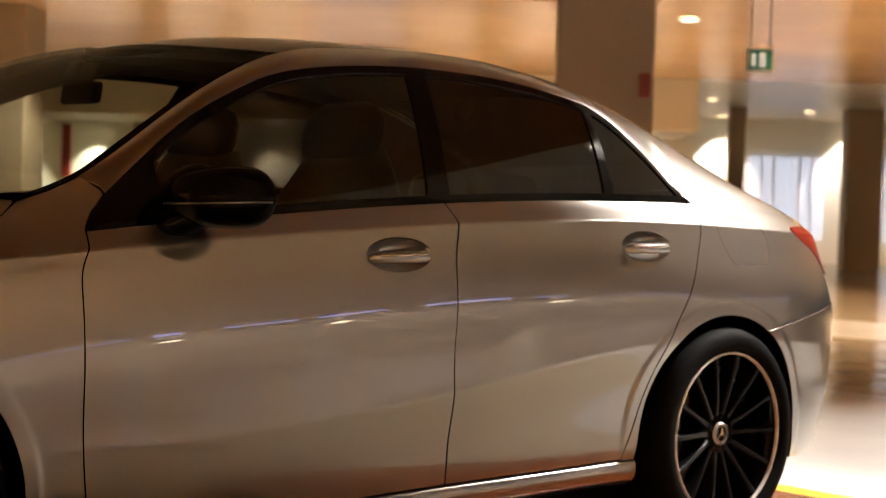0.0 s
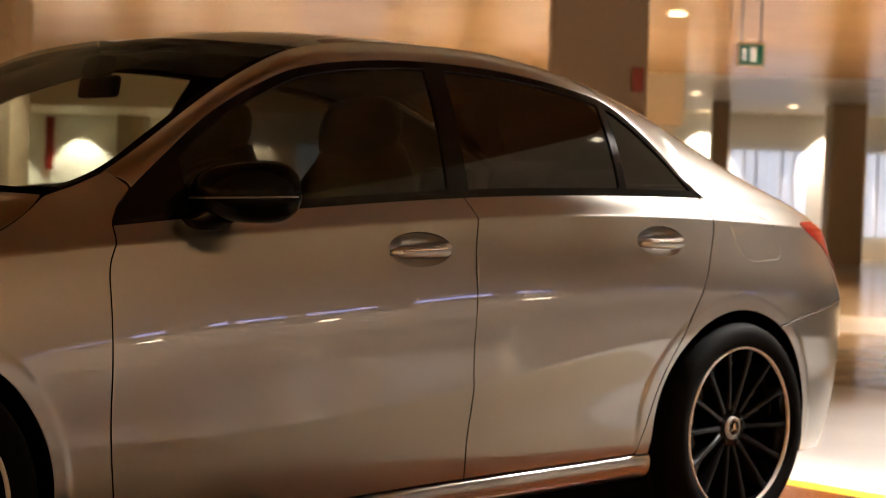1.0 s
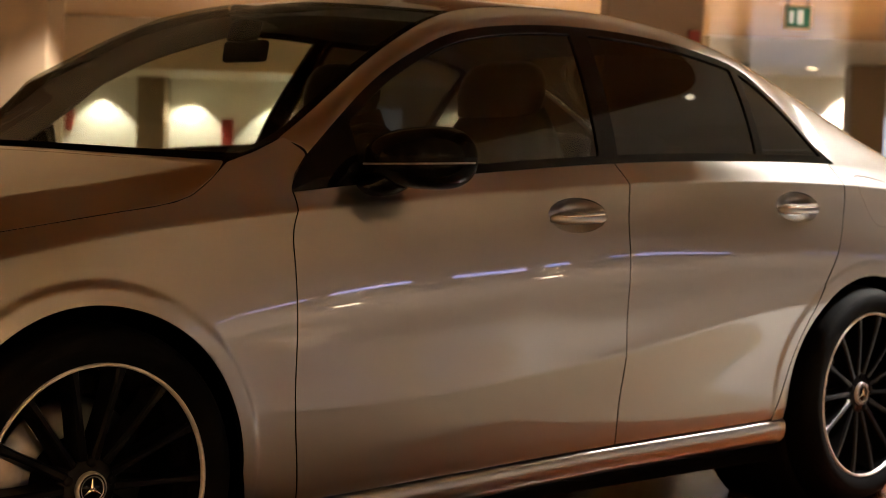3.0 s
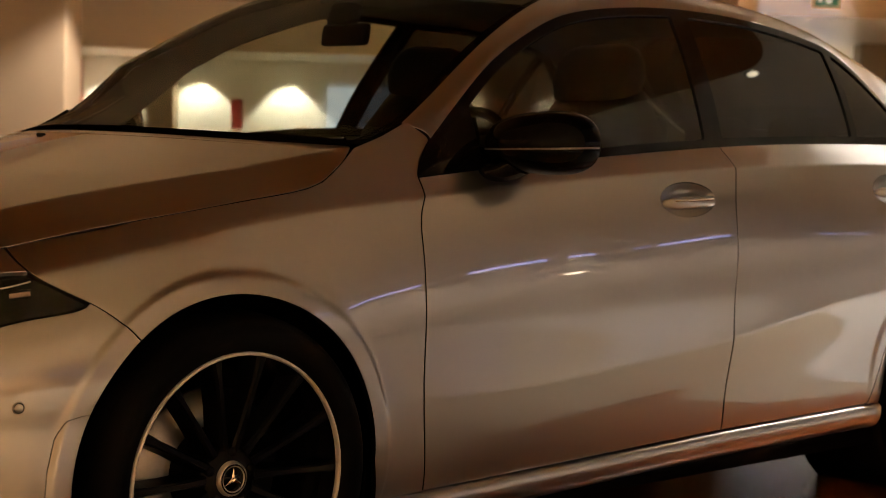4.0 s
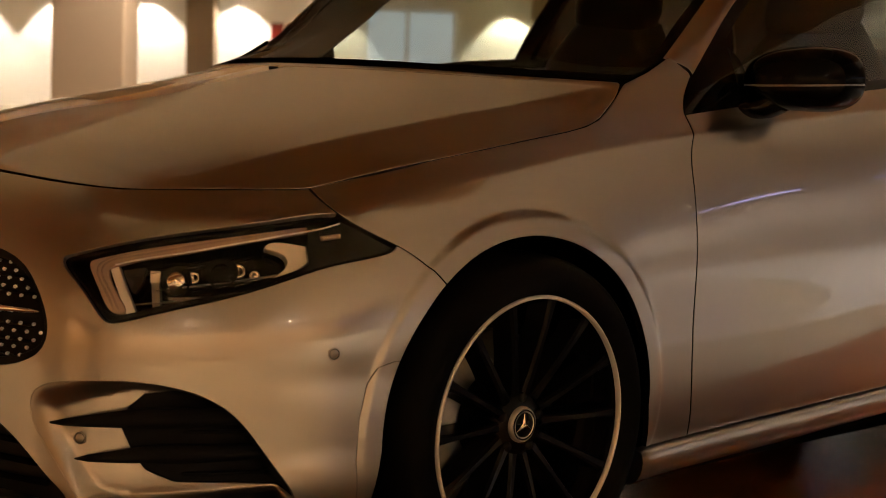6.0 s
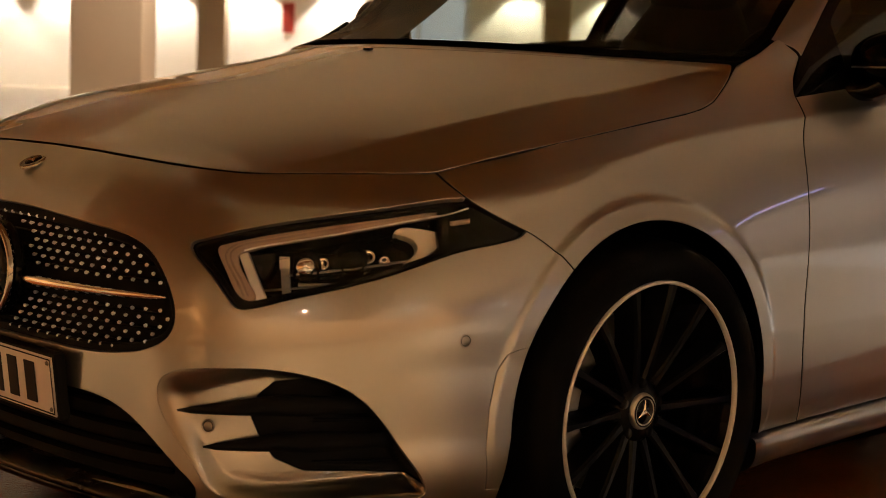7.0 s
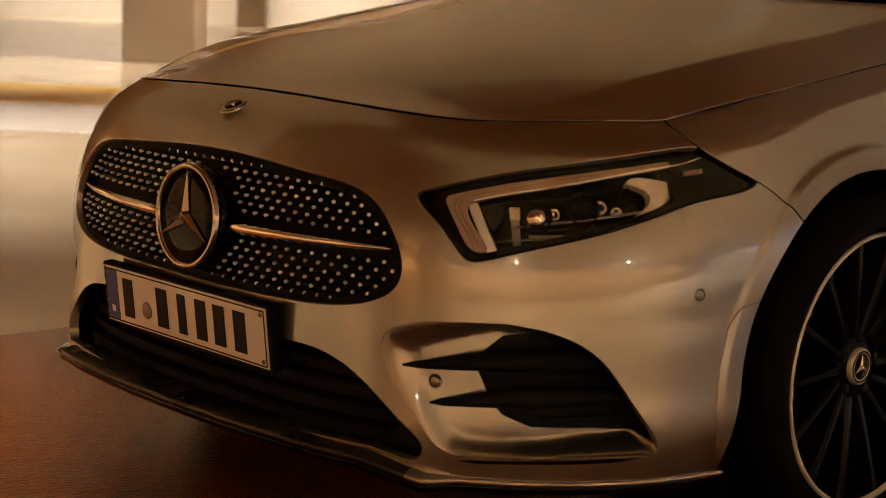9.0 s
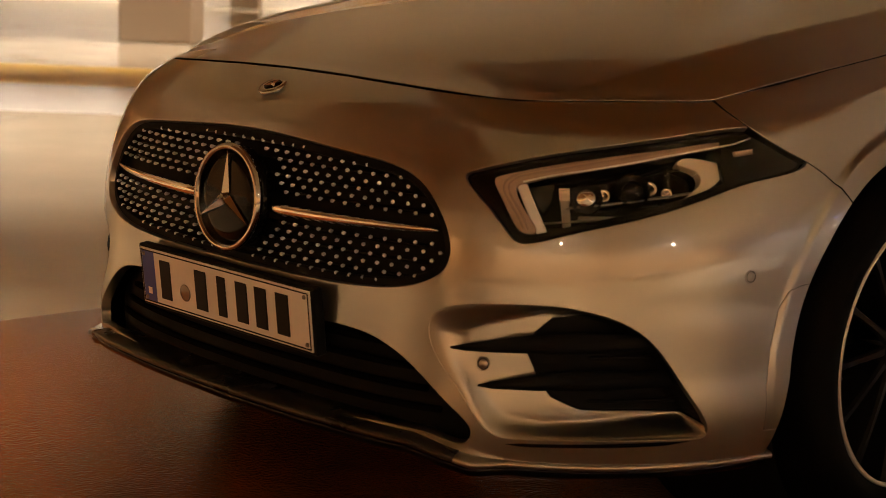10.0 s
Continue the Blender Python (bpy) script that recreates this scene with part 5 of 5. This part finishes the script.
pk = skin_sheet(INTAKE, pocket, 0.012, 0.006, 0.46, 1.0, 0.2, 0.48)
dark_area = inside(POCKET, 3, 4)
both("intake_trim", clip(pk, lambda V: -dark_area(V)), PAINT, car, "body-coloured inner face of the side intake", rim=0.006)
both("intake_mesh", clip(pk, lambda V: dark_area(V) + 0.004), BLACK, car, "black mesh of the side intake", rim=0, lift=-0.004)
for m in (False, True):
    for pts in (((0.510, 0.386), (0.635, 0.400), 0.018), ((0.558, 0.327), (0.665, 0.339), 0.017)):
        (s0, z0), (s1, z1), h = pts
        k = np.linspace(0, 1, 16)
        ss, zz = s0 + (0.90 - s0) * k, z0 + (z1 - z0) * np.clip(k * 2.6, 0, 1)
        path = skin(ss, zz, np.interp(ss, [0.5, 0.56, 0.66, 0.90], [0.006, 0.010, 0.018, 0.045]))
        V, F = sweep(path, [(0.35, -0.3), (0.15, 0.95), (-0.8, 0.9), (-0.8, -0.9), (0.2, -0.95)], scale=np.interp(k, [0, 0.06, 0.3, 0.5, 1], [0.0015, 0.006, h * 0.8, h, h * 0.7]))
        mesh_object("intake_fin", V, F, BLACK, car, "black aerodynamic fin", True, mirror=m)
    # Near-black strip laid on the skin, its colour the shade of a gap.
    ss = np.linspace(0.60, 0.93, 30)
    mesh_object("intake_groove", *sweep(skin(ss, 0.2345 + 0.006 * np.linspace(0, 1, 30), 0.001), [(0.0, 0.0052), (0.0022, 0.0), (0.0, -0.0052), (-0.01, 0.0)], scale=np.interp(np.linspace(0, 1, 30), [0, 0.12, 0.8, 1], [0.2, 1, 1, 0.3])), DARK, car, "dark gap below the side intake", mirror=m)
    for z in (0.30, 0.335, 0.37, 0.405):
        ss = np.linspace(0.70, 0.90, 12)
        mesh_object("intake_slat", *sweep(skin(ss, np.full(12, z), 0.06), disc(0.004, 6)), BLACK, car, mirror=m)


def sensor(s, z, depth=0.0, m=False):
    c = skin(s, z, depth)
    d = skin(s, z, depth - 0.01) - c
    ax = np.array(Vector(d).to_track_quat("Z", "Y").to_matrix())
    V, F = lathe([(0.0, 0.0013), (0.0074, 0.0012), (0.0082, 0.0004)], 28, "z")
    ob = mesh_object("parking_sensor", c + V @ ax.T, F, PAINT, car, "round parking sensor", mirror=m)
    V, F = lathe([(0.0082, 0.0004), (0.0086, 0.0009), (0.0094, 0.0009), (0.0097, 0.0002)], 28, "z")
    mesh_object("sensor_ring", c + V @ ax.T, F, SATIN_BLACK, ob, mirror=m)
    V, F = lathe([(0.0097, 0.0002), (0.0100, 0.0014), (0.0112, 0.0012), (0.0118, -0.0004)], 28, "z")
    mesh_object("sensor_collar", c + V @ ax.T, F, PAINT, ob, mirror=m)


for m in (False, True):
    sensor(1.004, 0.509, 0.0, m)
    sensor(0.565, 0.362, float(pocket(np.array([0.565]), np.array([0.362]))[0]) - 0.0035, m)

# lower grille and splitter
both("lower_grille", skin_sheet(MOUTH, 0.05, 0.03, s1=0.62, z1=0.45), BLACK, car, "black lower grille", rim=0)
for z in (0.272, 0.305, 0.338, 0.371):
    ss = np.linspace(-0.50 + (z - 0.25) * 0.9, 0.50 - (z - 0.25) * 0.9, 40)
    mesh_object("lower_grille_bar", *sweep(skin(ss, np.full(40, z), 0.042), disc(0.006, 8)), DARK, car)
ss = np.linspace(-1.09, 1.09, 160)
edge_z = np.interp(np.abs(ss), [0, 0.3, 0.46, 0.57, 0.75, 1.2], [0.236, 0.235, 0.231, 0.205, 0.200, 0.194])
reach = np.interp(np.abs(ss), [0, 0.46, 0.575, 0.62, 1.2], [-0.030, -0.030, -0.026, -0.004, 0.0])
path = skin(ss, edge_z, reach)
LIP = [(0.0, 0.004), (0.004, 0.0), (0.002, -0.006), (-0.10, -0.008), (-0.10, 0.008), (-0.03, 0.008)]
cut = [int(np.argmin(np.abs(ss - q))) for q in (-0.535, 0.535)]
mesh_object("front_splitter", *sweep(path[cut[0]:cut[1] + 1], LIP), SATIN_BLACK, car, "satin black front splitter lip")
mesh_object("splitter_corner", *sweep(path[:cut[0] + 1], LIP), PAINT, car, "body-coloured splitter corner")
mesh_object("splitter_corner", *sweep(path[cut[1]:], LIP), PAINT, car, "body-coloured splitter corner")
V, F = sweep(skin(ss, edge_z - 0.014, reach + 0.006), [(0.0, 0.006), (0.003, 0.0), (-0.004, -0.010), (-0.10, -0.012), (-0.10, 0.006)])
mesh_object("splitter_blade", V, F, GLOSS_BLACK, car, "gloss black blade under the splitter")

# bonnet badge and washer jets
bp = shell(0.0, 0.779) + np.array([0, 0, 0.001])
bv, bf = lathe([(0.0, 0.0025), (0.017, 0.0025), (0.0185, 0.0035), (0.0275, 0.0030), (0.0290, 0.0010), (0.0290, -0.003)], 40, "z")
ax = np.array(Vector((-0.42, 0, 0.907)).to_track_quat("Z", "Y").to_matrix())
badge = mesh_object("bonnet_badge", bp + bv @ ax.T, bf, SMOKED, car, "small round metal badge")
bv, bf = lathe([(0.0, 0.0042), (0.0165, 0.0042), (0.017, 0.002)], 32, "z")
mesh_object("badge_field", bp + bv @ ax.T, bf, GLOSS_BLACK, badge)
for k in range(3):
    a = math.radians(90 + 120 * k)
    c, s = math.cos(a), math.sin(a)
    V = np.array([(u * c - v * s, u * s + v * c, h) for u, v, h in ((0.018, 0, 0.0045), (0.002, 0.004, 0.0045), (0, 0, 0.0045), (0.002, -0.004, 0.0045), (0.004, 0, 0.007))])
    mesh_object("badge_arm", bp + V @ ax.T, [(0, 1, 4), (1, 2, 4), (2, 3, 4), (3, 0, 4)], CHROME, badge, smooth=False)
jet_v, jet_f = box(-0.006, -0.012, -0.002, 0.008, 0.012, 0.005, 0.002)
mesh_object("washer_jet", jet_v + hood(np.array([0.90]), np.array([0.585]))[0], jet_f, BLACK, car)
# cowl and wipers
both_cowl = coons(thread([tuple(back_edge(k) - np.array([-0.004, 0, 0.006])) for k in np.linspace(0, 1, 9)]), thread([tuple(cowl(k) + np.array([0.05, 0, -0.004])) for k in np.linspace(0, 1, 9)]),
                  thread([tuple(back_edge(0.0) - np.array([-0.004, 0, 0.006])), tuple(cowl(0.0) + np.array([0.05, 0, -0.004]))]), thread([tuple(back_edge(1.0) - np.array([-0.004, 0, 0.006])), tuple(cowl(1.0) + np.array([0.05, 0, -0.004]))]))
panel("cowl_panel", grid(both_cowl, np.linspace(0, 1, 6), np.linspace(0, 1, 50)), DARK, car, "black plastic cowl", rim=0, lift=-0.004)
for a, b in ((0.12, 0.50), (0.48, 0.88)):
    k = np.linspace(a, b, 24)
    p = cowl(k) + np.array([0.030, 0, 0.004])
    mesh_object("wiper", *sweep(p, [(-0.008, 0.004), (0.008, 0.004), (0.005, -0.010), (-0.005, -0.010)]), DARK, car, "black wiper blade")

# door mirrors
for m in (False, True):
    host = doors[0][int(m)]
    A, Bt = np.meshgrid(np.linspace(0, 2 * math.pi, 49), np.linspace(-math.pi / 2, math.pi / 2, 25), indexing="ij")

    def pw(v, e):
        return np.sign(v) * np.abs(v) ** e
    lx, ly, lz = pw(np.cos(Bt), 0.75) * pw(np.cos(A), 0.8), pw(np.cos(Bt), 0.75) * pw(np.sin(A), 0.8), pw(np.sin(Bt), 0.85)
    X = 0.858 + 0.070 * np.where(lx > 0, lx * 0.75, lx * 1.6) - 0.32 * (ly * 0.116)
    Y = -0.884 + 0.116 * ly
    Z = 1.004 + np.where(lz > 0, 0.073, 0.070) * lz * (1 + 0.10 * ly * -1)
    V = np.stack([X, Y, Z], -1).reshape(-1, 3)
    nA, nB = A.shape
    F = [(i * nB + j, (i + 1) * nB + j, (i + 1) * nB + j + 1, i * nB + j + 1) for i in range(nA - 1) for j in range(nB - 1)]
    mir = mesh_object("door_mirror", V, F, MIRROR_BLACK, host, "gloss black door mirror housing", mirror=m)
    a = np.linspace(math.pi * 0.75, math.pi * 1.52, 30)
    bx, by = pw(np.cos(a), 0.8), pw(np.sin(a), 0.8)
    p = np.stack([0.858 + 0.0705 * np.where(bx > 0, bx * 0.75, bx * 1.6) - 0.32 * by * 0.116, -0.884 + 0.1165 * by, 0.994 + 0.004 * np.cos(a)], -1)
    mesh_object("indicator_strip", *sweep(p, [(-0.002, 0.0022), (0.0015, 0.0022), (0.0015, -0.0022), (-0.002, -0.0022)]), BRUSHED, mir, "thin bright indicator line", mirror=m)
    foot = [((0.765, -0.785, 0.938), 0.042, 0.022), ((0.768, -0.815, 0.938), 0.042, 0.022), ((0.785, -0.838, 0.945), 0.044, 0.026), ((0.81, -0.86, 0.965), 0.046, 0.03)]
    V, F = [], []
    for (x, y, z), a2, b2 in foot:
        V += [(x + u * a2, y, z + w * b2) for u, w in disc(1.0, 12)]
    F = [(i * 12 + j, i * 12 + (j + 1) % 12, (i + 1) * 12 + (j + 1) % 12, (i + 1) * 12 + j) for i in range(3) for j in range(12)]
    mesh_object("mirror_foot", V, F, GLOSS_BLACK, mir, "gloss black mirror foot", mirror=m)

# door handles
for d, (hx, hz, a, b, tl) in enumerate(HANDLES):
    for m in (False, True):
        k = np.linspace(-1, 1, 26)
        xs = hx - 0.004 + k * 0.104
        zs = hz - 0.006 + tl * (xs - hx) - 0.001 * (1 - k ** 2)
        w = side(xs, zs) + 0.022 * (1 - np.abs(k) ** 3.2) + 0.003
        path = np.stack([xs, -w, zs], -1)
        V, F = sweep(path, [(0.007, 0.0), (0.006, 0.009), (0.0, 0.0135), (-0.006, 0.010), (-0.006, -0.010), (0.0, -0.0135), (0.006, -0.009)], scale=np.clip(1.25 - np.abs(k) ** 6 * 0.75, 0.4, 1.1))
        hd = mesh_object("door_handle", V, F, PAINT, doors[d][int(m)], "body-coloured pull handle", mirror=m)
        V, F = sweep(path[3:-3] + np.array([0, -0.0078, 0.006]), [(0.001, 0.0022), (-0.002, 0.0022), (-0.002, -0.0022), (0.001, -0.0022)])
        mesh_object("handle_strip", V, F, CHROME, hd, "chrome strip", mirror=m)

# ---- cabin fittings ----
def soft_box(name, x0, y0, z0, x1, y1, z1, mat, bevel, lean=0.0, label="", parent=None):
    V, F = box(x0, y0, z0, x1, y1, z1, bevel)
    V[:, 0] += (V[:, 2] - z0) * lean
    return mesh_object(name, V, F, mat, parent or car, label)


dash_c = thread([(0.44, -0.70, 0.960), (0.34, -0.4, 0.975), (0.27, 0.0, 0.985), (0.34, 0.4, 0.975), (0.44, 0.70, 0.960)])
dash_b = thread([(0.92, -0.70, 0.93), (0.92, -0.4, 0.985), (0.92, 0.0, 0.965), (0.92, 0.4, 0.975), (0.92, 0.70, 0.93)])
panel("dashboard", grid(coons(dash_c, dash_b, thread([dash_c(0.0), dash_b(0.0)]), thread([dash_c(1.0), dash_b(1.0)]), 0.01), np.linspace(0, 1, 16), np.linspace(0, 1, 40)), LEATHER, car, "black dashboard", rim=0.25)
for y in (-0.37, 0.37):
    seat = empty("front_seat", "", "")
    for k in ("label", "category"):
        seat.pop(k, None)
    seat.parent = car
    tagged(seat, "black leather front seat")
    soft_box("seat_cushion", 1.05, y - 0.25, 0.36, 1.52, y + 0.25, 0.54, LEATHER, 0.05, parent=seat)
    for nm, rows in (("seat_back", ((0.50, 1.50, 0.25, 0.09), (0.70, 1.53, 0.27, 0.10), (0.90, 1.56, 0.265, 0.095), (1.04, 1.60, 0.225, 0.085), (1.12, 1.625, 0.165, 0.075), (1.17, 1.635, 0.13, 0.06))),
                     ("headrest", ((1.135, 1.600, 0.10, 0.03), (1.15, 1.605, 0.135, 0.055), (1.20, 1.615, 0.148, 0.062), (1.25, 1.625, 0.142, 0.058), (1.285, 1.632, 0.118, 0.046), (1.30, 1.635, 0.08, 0.02)))):
        V, F = [], []
        for z, x, w, h in rows:
            for k in range(24):
                a = 2 * math.pi * k / 24
                c, s = math.cos(a), math.sin(a)
                V.append((x + h * math.copysign(abs(c) ** 0.6, c), y + w * math.copysign(abs(s) ** 0.6, s), z))
        F = [(i * 24 + k, i * 24 + (k + 1) % 24, (i + 1) * 24 + (k + 1) % 24, (i + 1) * 24 + k) for i in range(5) for k in range(24)] + [tuple(range(24))[::-1], tuple(range(120, 144))]
        mesh_object(nm, V, F, LEATHER, seat)
soft_box("rear_bench", 2.05, -0.62, 0.38, 2.45, 0.62, 0.56, LEATHER, 0.06)
soft_box("rear_backrest", 2.42, -0.60, 0.50, 2.58, 0.60, 1.0, LEATHER, 0.06, 0.28)
for y in (-0.36, 0.0, 0.36):
    soft_box("rear_headrest", 2.56, y - 0.12, 0.99, 2.66, y + 0.12, 1.13, LEATHER, 0.04, 0.1)
soft_box("parcel_shelf", 2.62, -0.60, 0.97, 3.12, 0.60, 1.0, LEATHER, 0.01)
soft_box("centre_console", 0.85, -0.11, 0.40, 1.75, 0.11, 0.66, LEATHER, 0.03)
wv, wf = lathe([(0.18 + 0.014 * math.cos(a), 0.014 * math.sin(a)) for a in np.linspace(0, 2 * math.pi, 11)], 48, "z")
ax = np.array(Euler((0, radians(-68), 0)).to_matrix())
sw = mesh_object("steering_wheel", wv @ ax.T + np.array([1.06, -0.37, 0.93]), wf, LEATHER, car, "black steering wheel")
for a in (0, 140, 220):
    V, F = box(0.0, -0.016, -0.01, 0.175, 0.016, 0.01, 0.005)
    V = (V @ np.array(Euler((0, 0, radians(a - 90))).to_matrix()).T) @ ax.T + np.array([1.06, -0.37, 0.93])
    mesh_object("wheel_spoke", V, F, LEATHER, sw)
soft_box("mirror_mount", 0.93, -0.035, 1.322, 1.0, 0.035, 1.385, BLACK, 0.015, 0.4)
soft_box("rear_view_mirror", 0.955, -0.105, 1.268, 0.985, 0.085, 1.328, BLACK, 0.012, 0.15, "black rear-view mirror")
liner = grid(coons(header, rear_top, along(1.28, 2.42, -1), along(1.28, 2.42, 1), 0.012), np.linspace(0, 1, 24), np.linspace(0, 1, 30))
panel("headliner", liner, TRIMGREY, car, "dark roof lining", rim=0, lift=-0.035)
for m in (False, True):
    sh = grid(roof_side, np.linspace(0, 1, 120), np.linspace(0, 1, 8))
    panel("pillar_trim", sh, TRIMGREY, car, "dark pillar trim", rim=0, lift=-0.022, mirror=m)
    inner_edge = along(0.58, 1.28, -1, (0.43, -0.725, 1.0))
    inner = grid(lambda U, W: inner_edge(U) + W[..., None] * np.array([0.105, 0.07, -0.012]) + (np.sin(W * math.pi) * 0.012)[..., None] * np.array([0.3, 0.6, 0.5]) + np.array([0.012, 0.02, -0.012]), np.linspace(0, 1, 40), np.linspace(0, 1, 8))
    panel("pillar_lining", inner, TRIMGREY, car, "grey lining inside the windscreen pillar", rim=0.01, mirror=m)
    doorcard = clip(clip(side_sheet, lambda V: np.minimum(V[:, 0] - 0.55, 2.55 - V[:, 0])), lambda V: np.minimum(belt_z(V[:, 0]) - 0.012 - V[:, 2], V[:, 2] - 0.30))
    panel("door_card", doorcard, LEATHER, car, "black inner door lining", rim=0, lift=-0.055, mirror=m)
